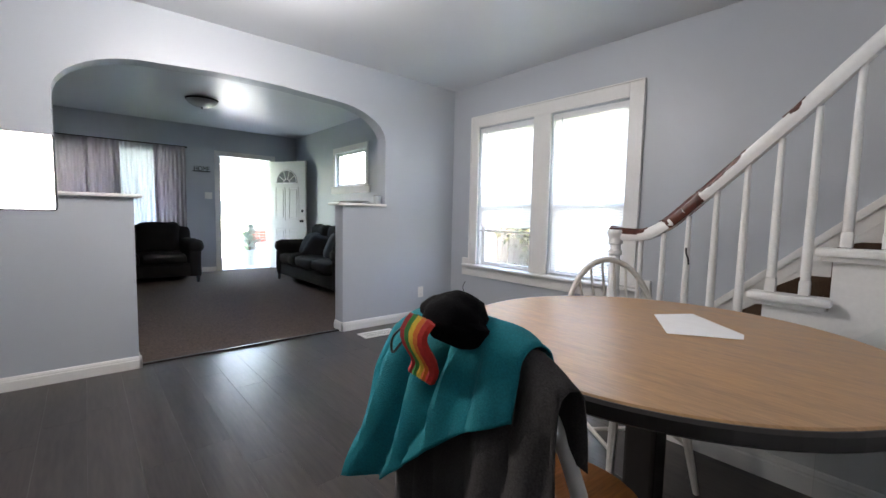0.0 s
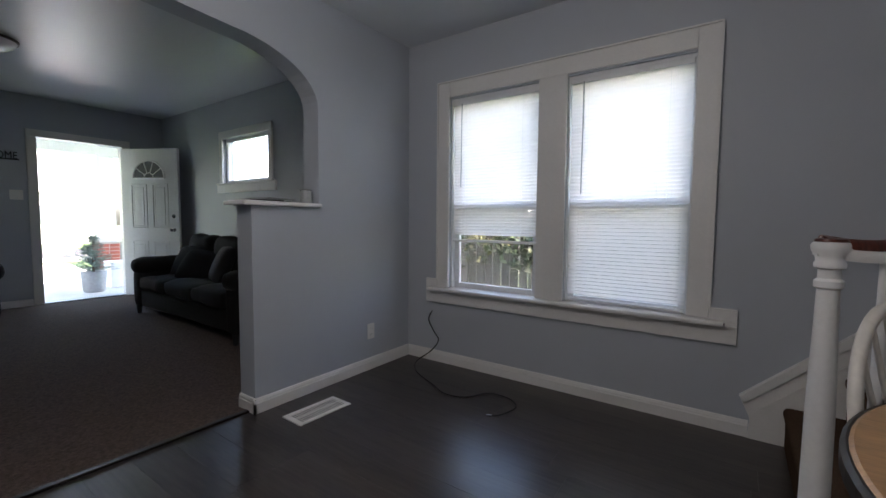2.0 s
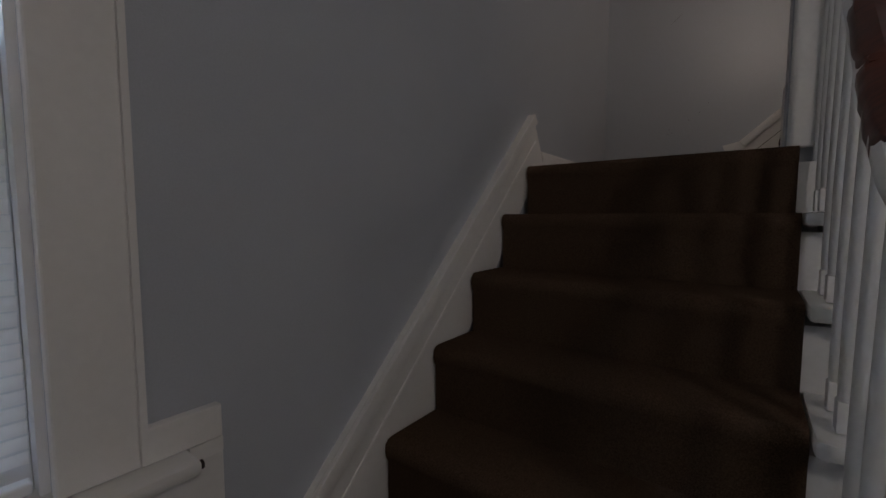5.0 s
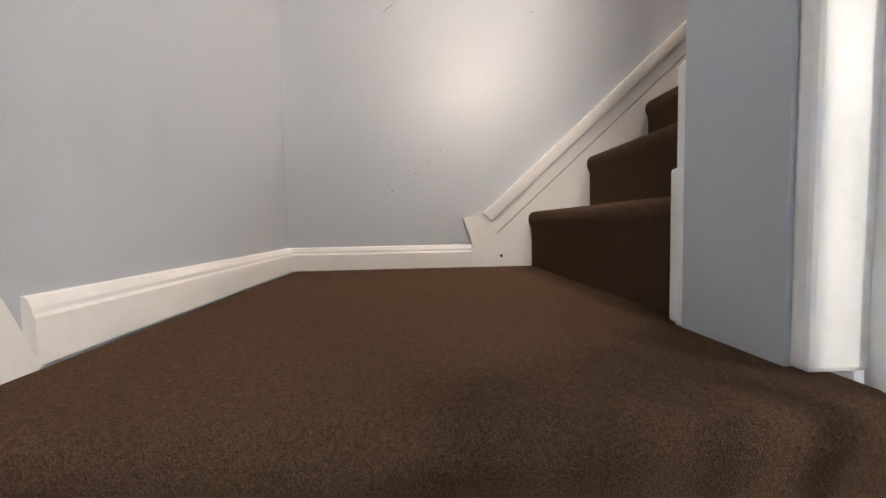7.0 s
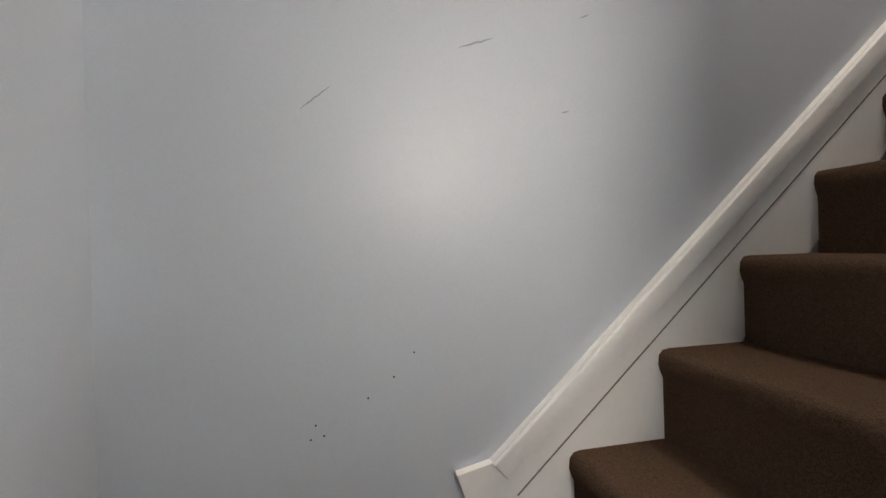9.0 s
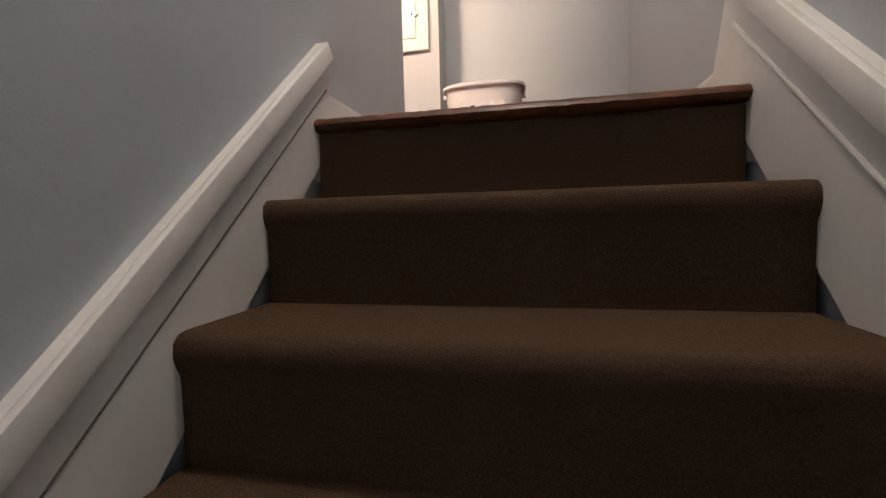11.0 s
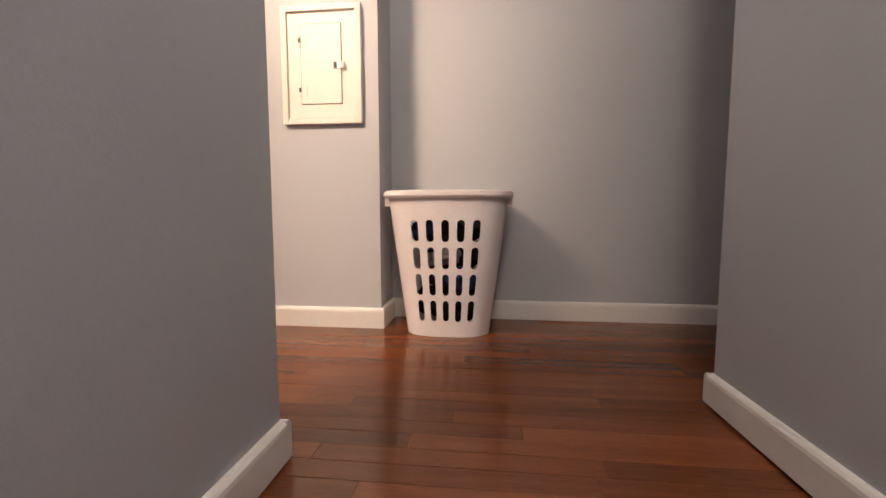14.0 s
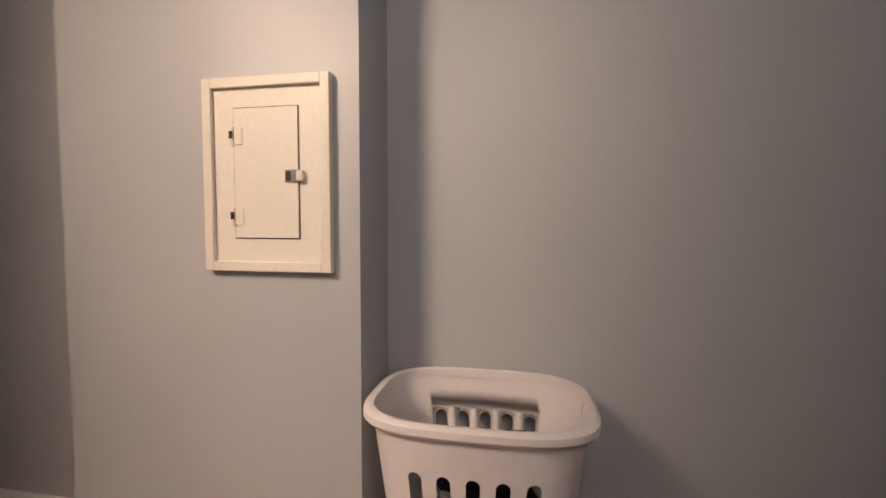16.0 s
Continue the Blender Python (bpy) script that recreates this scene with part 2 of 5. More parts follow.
def smooth_line(pts, n=8):
    """Catmull-Rom through the points."""
    pts = [Vector(p) for p in pts]
    out = []
    for i in range(len(pts) - 1):
        p0, p1, p2, p3 = pts[max(i - 1, 0)], pts[i], pts[i + 1], pts[min(i + 2, len(pts) - 1)]
        for k in range(n):
            t = k / n
            out.append(0.5 * ((2 * p1) + (p2 - p0) * t + (2 * p0 - 5 * p1 + 4 * p2 - p3) * t * t + (3 * p1 - p0 - 3 * p2 + p3) * t ** 3))
    out.append(pts[-1])
    return out


def mesh_of(name, bm, material, smooth=False):
    me = bpy.data.meshes.new(name)
    bmesh.ops.recalc_face_normals(bm, faces=bm.faces[:])
    bm.to_mesh(me)
    bm.free()
    me.materials.append(material)
    if smooth:
        for p in me.polygons:
            p.use_smooth = True
        me.set_sharp_from_angle(angle=radians(40))
    return me


def part(name, bm, material, parent=None, label="", smooth=False, at=None):
    ob = new(name, mesh_of(name, bm, material, smooth))
    if parent is not None:
        ob.parent = parent
        if at is None:
            ob.matrix_parent_inverse = parent.matrix_world.inverted()
    if at is not None:
        ob.matrix_basis = at
    if label:
        ob["label"] = label
    return ob


def thing(name, label, category, at=(0, 0, 0), group="", kind=""):
    ob = new(name)
    ob.empty_display_size = 0.1
    ob.matrix_world = Matrix.Translation(at) if not isinstance(at, Matrix) else at
    bpy.context.view_layer.update()
    return tagged(ob, label, category, group, kind)


def B(*a, bevel=0.0):
    return box(bmesh.new(), *a, bevel=bevel)


def structure(name, bm, material, label, category, smooth=False):
    return tagged(part(name, bm, material, smooth=smooth), label, category, kind="structure")


def walls(bm, *boxes):
    for b in boxes:
        box(bm, *b)
    return bm

# ---- large structure: dining room ----
T = 0.16            # outer wall thickness
WX0, WX1, WX2, WX3 = 0.405, 1.118, 1.300, 2.003   # the two window openings
WZ0, WZ1 = 0.575, 2.025

# window wall, from the arch wall to the stair end wall, up through the upper floor
structure("wall_north", walls(bmesh.new(),
          (-0.08, WX0, 0, T, -0.1, Z3), (WX3, XE + 0.12, 0, T, -0.1, Z3), (WX1, WX2, 0, T, WZ0, WZ1),
          (WX0, WX3, 0, T, -0.1, WZ0), (WX0, WX3, 0, T, WZ1, Z3)), M_WALL,
          "blue-grey painted plaster wall with a double window", "wall")


def arch_profile():
    """Opening of the arch: half walls at each side, wider above them, flat top with rounded shoulders."""
    pts = [(-1.36, 0.0), (-1.36, 1.19), (-0.90, 1.19), (-0.90, 1.82)]
    for i in range(1, 13):
        a = math.pi / 2 * i / 12
        pts.append((-0.90 - 0.56 * (1 - math.cos(a)), 1.82 + 0.30 * math.sin(a)))
    pts += [(-1.9, 2.145), (-2.4, 2.145)]
    for i in range(0, 13):
        a = math.pi / 2 * i / 12
        pts.append((-3.31 + 0.56 * (1 - math.sin(a)), 1.82 + 0.30 * math.cos(a)))
    pts += [(-3.31, 1.19), (-2.92, 1.19), (-2.92, 0.0)]
    return pts


def arch_wall():
    bm = bmesh.new()
    pts = [(0, 0.0)] + arch_profile() + [(-4.9, 0.0), (-4.9, HL), (0.16, HL), (0.16, 0.0)]
    pts = pts[1:]
    lo = [bm.verts.new((0.0, y, z)) for y, z in pts]
    hi = [bm.verts.new((-0.15, y, z)) for y, z in pts]
    es = []
    n = len(pts)
    for ring in (lo, hi):
        es = [bm.edges.new((ring[i], ring[(i + 1) % n])) for i in range(n)]
        bmesh.ops.triangle_fill(bm, use_beauty=True, use_dissolve=False, edges=es)
    for i in range(n):
        bm.faces.new((lo[i], hi[i], hi[(i + 1) % n], lo[(i + 1) % n]))
    return bm


structure("wall_arch", arch_wall(), M_WALL, "blue-grey wall with a wide rounded arch between two half walls", "wall")
structure("wall_south", B(-0.15, 5.4, -5.0, -4.9, -0.1, H1), M_WALL, "plain blue-grey painted wall closing the dining room", "wall")
structure("wall_east", walls(bmesh.new(), (5.3, 5.4, -4.9, -2.5, -0.1, H1), (XR - 0.1, XR - 0.003, -2.5, -0.95, 0.0, ZL - 0.1), (XR - 0.1, 5.3, -2.6, -2.5, -0.1, H1)), M_WALL,
          "blue-grey painted wall under the stairs", "wall")
structure("ceiling_dining", walls(bmesh.new(), (0, 3.35, -0.98, 0, H1, H1 + 0.12), (0, 5.4, -4.9, -2.25, H1, H1 + 0.12), (0, XR - 0.1, -2.25, -0.98, H1, H1 + 0.12)), M_CEIL,
          "off-white painted ceiling of the dining room", "ceiling")

# baseboards
def baseboard(name, pts_a, pts_b, side, z0=0.0, h=0.086, t=0.016, material=None):
    """A board from a to b on the floor z0; side: unit vector out of the wall."""
    a, b, s = Vector((*pts_a, 0)), Vector((*pts_b, 0)), Vector((*side, 0))
    if z0 > 2:
        prof = [(0, 0), (t, 0), (t, h * 0.80), (t * 0.9, h * 0.90), (t * 0.6, h * 0.97), (t * 0.25, h), (0, h)]
    else:
        prof = [(0, 0), (t, 0), (t, h * 0.68), (t * 0.8, h * 0.74), (t * 0.8, h * 0.82), (t * 0.45, h * 0.97), (t * 0.2, h), (0, h)]
    bm = bmesh.new()
    ra = [bm.verts.new(a + s * p + Vector((0, 0, z0 + q))) for p, q in prof]
    rb = [bm.verts.new(b + s * p + Vector((0, 0, z0 + q))) for p, q in prof]
    n = len(prof)
    for i in range(n):
        bm.faces.new((ra[i], rb[i], rb[(i + 1) % n], ra[(i + 1) % n]))
    bm.faces.new(ra)
    bm.faces.new(list(reversed(rb)))
    return structure(name, bm, material or M_TRIM, "white painted moulded baseboard along the wall", "baseboard")


baseboard("baseboard", (0.014, 0), (2.30, 0), (0, -1))
baseboard("baseboard", (0, 0), (0, -1.376), (1, 0))
baseboard("baseboard", (0, -2.905), (0, -4.9), (1, 0))
baseboard("baseboard", (0.016, -1.36), (-0.15, -1.36), (0, -1))
baseboard("baseboard", (0.016, -2.92), (-0.15, -2.92), (0, 1))

# sills on the half walls
def ledge(y0, y1, label):
    structure("ledge", B(-0.19, 0.035, y0, y1, 1.19, 1.213, bevel=0.006), M_TRIM, label, "ledge")


ledge(-1.42, -0.90, "white painted wooden cap on the half wall")
ledge(-3.31, -2.87, "white painted wooden cap on the half wall")

# ---- living room shell ----
structure("wall_living_side", walls(bmesh.new(), (XF - 0.15, -3.25, YW, YW + 0.15, -0.1, HL), (-2.20, -0.08, YW, YW + 0.15, -0.1, HL),
          (-3.25, -2.20, YW, YW + 0.15, -0.1, 1.56), (-3.25, -2.20, YW, YW + 0.15, 2.14, HL)), M_WALL,
          "blue-grey wall with one small high window", "wall")
DY0, DY1, DZ = -1.27, -0.36, 2.12    # front door opening
BY0, BY1, BZ0, BZ1 = -3.75, -1.95, 0.75, 2.12   # front window opening
structure("wall_front", walls(bmesh.new(), (XF - 0.15, XF, DY1, YW, -0.1, HL), (XF - 0.15, XF, DY0, DY1, DZ, HL), (XF - 0.15, XF, BY1, DY0, -0.1, HL),
          (XF - 0.15, XF, BY0, BY1, BZ1, HL), (XF - 0.15, XF, BY0, BY1, -0.1, BZ0), (XF - 0.15, XF, -4.9, BY0, -0.1, HL)), M_WALL,
          "blue-grey front wall with an open doorway and a wide window", "wall")
structure("wall_living_far", B(XF - 0.15, -0.15, -5.0, -4.9, -0.1, HL), M_WALL, "plain blue-grey living room wall", "wall")
structure("ceiling_living", B(XF - 0.15, -0.15, -4.9, YW + 0.15, HL, HL + 0.12), M_CEIL_GLOSS, "glossy pale ceiling of the living room", "ceiling")
structure("floor_living", B(XF - 0.15, -0.05, -4.9, YW, -0.1, 0.006), M_CARPET, "worn taupe carpet", "floor")
structure("threshold", B(-0.07, -0.035, -2.905, -1.375, 0.0, 0.013, bevel=0.004), M_BRONZE, "dark metal carpet strip across the floor", "threshold")
baseboard("baseboard", (XF, DY0 - 0.09), (XF, -4.9), (1, 0), 0.006)
baseboard("baseboard", (XF, DY1 + 0.09), (XF, YW), (1, 0), 0.006)
baseboard("baseboard", (XF, YW), (-0.15, YW), (0, -1), 0.006)

# ---- staircase ----
def step_profile(n, going, first, top):
    """Side outline of a carpeted flight, from the first riser up, in run and rise."""
    pts = []
    for k in range(n):
        u, z = k * going, (k + 1) * R
        pts += [(u + 0.012, z - R), (u + 0.011, z - 0.065), (u + 0.004, z - 0.05), (u, z - 0.035), (u + 0.002, z - 0.014), (u + 0.012, z - 0.003), (u + 0.028, z)]
    return pts


# lower flight: five treads and the landing's riser
bm = bmesh.new()
pts = [(X1 + u, z) for u, z in step_profile(6, G1, X1, ZL)]
pts += [(XE, ZL), (XE, ZL - 0.2), (XR, ZL - 0.2), (X1 + 0.3, 0.0)]
prism(bm, pts, "y", -0.028, -0.90)
low = structure("stairs_lower", bm, M_STAIR_CARPET, "lower flight of stairs covered in dark brown carpet", "stairs", smooth=True)

# upper flight
bm = bmesh.new()
pts = [(Y1 - u, ZL + z) for u, z in step_profile(7, G2, Y1, Z2)]
cut = pts[:-6]
pts = cut + [(Y1 - 6 * G2 - 0.012, Z2 - 0.036), (Y1 - 6 * G2 - 0.1, Z2 - 0.036), (Y1 - 6 * G2 - 0.1, Z2 - 0.3), (Y1 - 0.25, ZL - 0.05), (Y1 - 0.018, ZL - 0.05)]
prism(bm, pts, "x", XR + 0.018, XE - 0.018)
structure("stairs_upper", bm, M_STAIR_CARPET, "upper flight of stairs covered in dark brown carpet", "stairs", smooth=True)

# side wall under the open side of the lower flight
bm = bmesh.new()
pts = [(X1 + 0.03, 0.0), (X1 + 0.03, R - 0.05)]
for k in range(1, 6):
    pts += [(X1 + k * G1 + 0.02, k * R - 0.05), (X1 + k * G1 + 0.02, (k + 1) * R - 0.05)]
pts += [(XR - 0.1, ZL - 0.05), (XR - 0.1, 0.0)]
prism(bm, pts, "y", -0.90, -0.955)
structure("stair_side_wall", bm, M_STAIR_WHITE, "white painted stepped side of the open stairs", "wall")
baseboard("baseboard", (X1 + 0.03, -0.955), (XR - 0.1, -0.955), (0, -1), h=0.11)
for k in range(1, 6):
    x = X1 + (k - 1) * G1
    bm = B(x - 0.03, x + G1 + 0.03, -1.0, -0.903, k * R - 0.034, k * R + 0.001, bevel=0.010)
    box(bm, x - 0.012, x + G1 + 0.012, -0.978, -0.95, k * R - 0.055, k * R - 0.03, bevel=0.006)
    structure("tread_return", bm, M_STAIR_WHITE, "white painted rounded end cap of a stair tread", "stair trim", smooth=True)

# wall at the landing and along the upper flight
structure("wall_stair_inner", walls(bmesh.new(), (3.60, XR, -0.95, -0.868, ZL - 0.2, Z3), (XR - 0.1, XR, -3.38, -0.95, ZL - 0.1, Z3)), M_WALL,
          "blue-grey wall beside the landing and the upper flight", "wall")
structure("wall_over_stairs", walls(bmesh.new(), (3.25, 3.598, -0.98, -0.83, H1 + 0.122, Z3), (3.25, 3.35, -0.83, 0, H1 + 0.122, Z3), (3.352, 3.598, -0.975, -0.83, H1, H1 + 0.122)), M_WALL,
          "blue-grey wall above the stair opening", "wall")
structure("wall_stair_end", B(XE, XE + 0.12, -3.035, 0, -0.1, Z3), M_WALL, "blue-grey scuffed wall along the stairs", "wall")
structure("ceiling_upper", B(2.2, 7.2, -5.4, 0.16, Z3, Z3 + 0.1), M_CEIL, "plain pale ceiling over the stairs and hall", "ceiling")


# lower flight, on the window wall
def skirt_board(name, axis, wall, out, outline, upper, groove, base=0.0, shade_line=False):
    bm = bmesh.new()
    prism(bm, outline, axis, wall, wall + out * (0.02 + base))
    st = structure(name, bm, M_TRIM, "white painted sloping skirt board beside the stair carpet", "stair trim")
    m = bmesh.new()
    c = bmesh.new()
    for (a, b), w, t, m2 in ((upper, 0.042, 0.034, m), (groove, 0.003 if shade_line else 0.008, 0.0215 if shade_line else 0.0238, c if shade_line else m)):
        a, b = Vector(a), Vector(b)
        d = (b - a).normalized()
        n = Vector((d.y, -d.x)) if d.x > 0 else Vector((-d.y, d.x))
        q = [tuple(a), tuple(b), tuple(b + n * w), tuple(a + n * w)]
        prism(m2, q, axis, wall + out * (0.0185 + base), wall + out * (t + base), bevel=0 if shade_line and m2 is c else 0.004)
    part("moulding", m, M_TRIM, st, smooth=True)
    # shade of the groove, put on as a thin grey-brown strip
    if shade_line:
        part("shade_strip", c, mat("groove_shade", (0.16, 0.14, 0.12), 0.8), st, "grey-brown strip coloured as the shade of a groove in the board")
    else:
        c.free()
    return st


skirt_board("stair_skirt", "y", 0.0, -1,
            [(2.30, 0.0), (2.306, 0.105), (2.257, 0.218), (3.571, 1.441), (3.62, 1.37), (3.66, ZL + 0.085), (3.70, ZL), (3.60, ZL - 0.05), (2.50, 0.0)],
            ((2.257, 0.218), (3.571, 1.441)), ((2.33, 0.155), (3.60, 1.335)))
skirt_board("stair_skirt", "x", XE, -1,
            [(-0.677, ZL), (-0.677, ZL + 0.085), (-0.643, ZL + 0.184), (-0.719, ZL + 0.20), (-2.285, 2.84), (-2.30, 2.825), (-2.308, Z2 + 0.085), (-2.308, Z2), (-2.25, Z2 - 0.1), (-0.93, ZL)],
            ((-0.719, ZL + 0.20), (-2.285, 2.84)), ((-0.77, ZL + 0.127), (-2.29, 2.727)), shade_line=True)
skirt_board("stair_skirt", "x", XR, 1,
            [(-0.870, ZL), (-0.870, ZL + 0.39), (-2.252, 2.862), (-2.334, 2.89), (-2.40, Z2 + 0.085), (-2.44, Z2), (-2.25, Z2 - 0.1), (-0.95, ZL)],
            ((-0.870, ZL + 0.39), (-2.252, 2.862)), ((-0.875, ZL + 0.282), (-2.30, 2.785)))
baseboard("baseboard", (3.70, 0), (XE, 0), (0, -1), ZL, h=0.085)
baseboard("baseboard", (XE, 0), (XE, -0.677), (-1, 0), ZL, h=0.085)

# ---- upper hall shell ----
YH0, YH1 = -3.035, -3.38    # ends of the two stair walls
YP = -3.995                  # face of the chase with the panel
YB = -4.21                  # back wall
PX0, PX1 = 4.79, 5.64       # chase
structure("wall_hall_back", B(2.2, PX0 + 0.1, YB - 0.12, YB, Z2 - 0.2, Z3), M_WALL_UP, "pale grey back wall of the upper hall", "wall")
structure("wall_chase", B(PX0, PX1, YB - 0.12, YP, Z2 - 0.2, Z3), M_WALL_UP, "pale painted projecting wall holding the breaker panel", "wall")
structure("wall_hall_left", B(PX1 - 0.1, 7.1, YB - 0.15, YB + 0.09, Z2 - 0.2, Z3), M_WALL_UP, "pale grey wall at the far end of the hall", "wall")
structure("wall_hall_end", B(7.1, 7.2, YB - 0.15, 0.16, Z2 - 0.2, Z3), M_WALL_UP, "plain pale grey wall closing the hall", "wall")
HD0, HD1 = 5.12, 5.69       # unseen doorway off the hall, its edges set to bound the added lamp's light
structure("wall_light_opening", walls(bmesh.new(), (XE + 0.12, HD0, YH0, YH0 + 0.12, Z2 - 0.2, Z3), (HD1, 7.1, YH0, YH0 + 0.12, Z2 - 0.2, Z3), (HD0, HD1, YH0, YH0 + 0.12, Z2 + 2.03, Z3)), M_WALL_UP,
          "pale grey hall wall with an unseen doorway that shapes the lamp light", "wall")
structure("wall_lamp_room", B(XE + 0.12, 7.1, 0.0, 0.16, Z2 - 0.2, Z3), M_WALL_UP, "plain pale grey wall closing the unseen lamp room", "wall")
structure("floor_lamp_room", B(XE + 0.12, 7.1, YH0 + 0.001, 0.0, Z2 - 0.14, Z2 - 0.001), M_CARPET, "plain carpeted floor of the unseen lamp room", "floor")
structure("wall_hall_right", walls(bmesh.new(), (2.2, XR - 0.1, YH1, YH1 + 0.1, Z2 - 0.2, Z3), (2.2, 2.3, YB, YH1, Z2 - 0.2, Z3)), M_WALL_UP,
          "plain pale grey wall closing the hall", "wall")
baseboard("baseboard", (XE, -2.30), (XE, YH0), (-1, 0), Z2 + 0.006, h=0.079)
baseboard("baseboard", (XE - 0.016, YH0), (HD0, YH0), (0, -1), Z2 + 0.006, h=0.079)
baseboard("baseboard", (XR, -2.385), (XR, YH1), (1, 0), Z2 + 0.008, h=0.077)
baseboard("baseboard", (XR + 0.016, YH1), (2.3, YH1), (0, -1), Z2 + 0.008, h=0.077)
baseboard("baseboard", (PX0 - 0.016, YP), (PX1, YP), (0, 1), Z2, h=0.085)
baseboard("baseboard", (PX0, YP), (PX0, YB), (-1, 0), Z2, h=0.085)
baseboard("baseboard", (2.3, YB), (PX0, YB), (0, 1), Z2, h=0.085)
baseboard("baseboard", (PX1, YB + 0.09), (7.1, YB + 0.09), (0, 1), Z2, h=0.085)
hall_floor = structure("floor_hall", walls(bmesh.new(), (XR - 0.02, XE, YH0, -2.31, Z2 - 0.14, Z2 - 0.02), (2.2, 7.2, YB - 0.1, YH0, Z2 - 0.14, Z2 - 0.02)), M_GAP, "worn glossy red-brown hardwood strip floor", "floor")
bm = bmesh.new()
prof = [(-2.31, Z2 - 0.034), (-2.235, Z2 - 0.034), (-2.222, Z2 - 0.028), (-2.216, Z2 - 0.017), (-2.222, Z2 - 0.006), (-2.235, Z2 + 0.001), (-2.31, Z2 + 0.001)]
rings = []
for k in range(91):
    x = XR - 0.03 + (XE - 0.002 - XR + 0.03) * k / 90
    ring = []
    for q, (y, z) in enumerate(prof):
        w = noise.noise(Vector((x * 38, q * 1.7, 2.0))) * 0.0022 + noise.noise(Vector((x * 110, q * 3.1, 7.0))) * 0.0011
        edge = 0 if q in (0, 6) else 1
        ring.append(bm.verts.new((x, y - edge * abs(w) * 1.5, z - (edge * abs(w) if z > Z2 - 0.01 else -edge * w))))
    rings.append(ring)
for p, q in zip(rings, rings[1:]):
    for i in range(7):
        bm.faces.new((p[i], p[(i + 1) % 7], q[(i + 1) % 7], q[i]))
bm.faces.new(rings[0])
bm.faces.new(list(reversed(rings[-1])))
structure("stair_nosing", bm, M_NOSING, "worn dark wooden nosing at the head of the stairs", "stair trim", smooth=True)


# ---- double window ----
def window_unit(name, x0, x1, label):
    w = thing(name, label, "window", (x0, 0.06, WZ0), kind="structure")
    zs = 1.228
    for nm, y, za, zb in (("upper_sash", 0.105, zs - 0.02, WZ1 - 0.02), ("lower_sash", 0.075, WZ0 + 0.012, zs + 0.02)):
        f = 0.042
        bm = B(x0 + 0.012, x0 + 0.012 + f, y - 0.016, y + 0.016, za, zb, bevel=0.004)
        box(bm, x1 - 0.012 - f, x1 - 0.012, y - 0.016, y + 0.016, za, zb, bevel=0.004)
        box(bm, x0 + 0.054, x1 - 0.054, y - 0.015, y + 0.015, za, za + 0.05, bevel=0.004)
        box(bm, x0 + 0.054, x1 - 0.054, y - 0.015, y + 0.015, zb - 0.04, zb, bevel=0.004)
        s = part(nm, bm, M_VINYL, w)
        g = part("pane", B(x0 + 0.05, x1 - 0.05, y - 0.002, y + 0.002, za + 0.04, zb - 0.03), M_GLASS, s)
        g.visible_shadow = False
    bm = B(x0, x0 + 0.012, 0.02, 0.14, WZ0, WZ1)
    box(bm, x1 - 0.012, x1, 0.02, 0.14, WZ0, WZ1)
    box(bm, x0 + 0.012, x1 - 0.012, 0.02, 0.14, WZ1 - 0.02, WZ1)
    box(bm, x0 + 0.012, x1 - 0.012, 0.02, 0.15, WZ0, WZ0 + 0.012)
    part("window_frame", bm, M_VINYL, w)
    part("insect_screen", B(x0 + 0.014, x1 - 0.014, 0.126, 0.1275, WZ0 + 0.014, zs), M_SCREEN, w, "fine grey insect screen")
    return w


window_unit("window_1", WX0, WX1, "white vinyl sash window with its blind half raised")
window_unit("window_2", WX2, WX3, "white vinyl sash window behind a lowered blind")
cas = thing("window_casing", "wide white painted wooden casing round the double window", "window trim", (1.2, 0, 1.3), kind="structure")
part("side_casing", B(0.311, WX0 + 0.003, -0.022, -0.0005, 0.60, 2.142, bevel=0.004), M_TRIM, cas)
part("side_casing", B(WX3 - 0.003, 2.104, -0.022, -0.0005, 0.60, 2.142, bevel=0.004), M_TRIM, cas)
part("head_casing", B(WX0 + 0.003, WX3 - 0.003, -0.021, -0.0005, WZ1 + 0.01, 2.142, bevel=0.004), M_TRIM, cas)
part("mullion", B(WX1 - 0.003, WX2 + 0.003, -0.022, -0.0005, 0.60, WZ1 + 0.01, bevel=0.004), M_TRIM, cas)
part("back_band", walls(bmesh.new(), (0.302, 0.312, -0.03, -0.0005, 0.66, 2.15), (2.103, 2.113, -0.03, -0.0005, 0.66, 2.15), (0.312, 2.103, -0.03, -0.0005, 2.1425, 2.152)), M_TRIM, cas)
bm = B(0.24, 2.175, -0.075, 0.06, 0.572, 0.598, bevel=0.009)
part("window_sill", bm, M_TRIM, cas, smooth=True)
bm = B(0.2, 2.233, -0.0215, -0.0005, 0.474, 0.5715, bevel=0.003)
part("apron", bm, M_TRIM, cas)
part("apron_ear", B(0.2, 0.3105, -0.0215, -0.0005, 0.5985, 0.66, bevel=0.003), M_TRIM, cas)
part("apron_ear", B(2.1045, 2.233, -0.0215, -0.0005, 0.5985, 0.66, bevel=0.003), M_TRIM, cas)
part("apron_ear", B(0.2, 0.239, -0.0215, -0.0005, 0.572, 0.598), M_TRIM, cas)
part("apron_ear", B(2.176, 2.233, -0.0215, -0.0005, 0.572, 0.598), M_TRIM, cas)
# dark disc drawn where the sill end has a small notch
part("dark_notch", cyl(bmesh.new(), (2.170, -0.062, 0.585), (2.179, -0.062, 0.585), 0.008), M_BRONZE, cas)


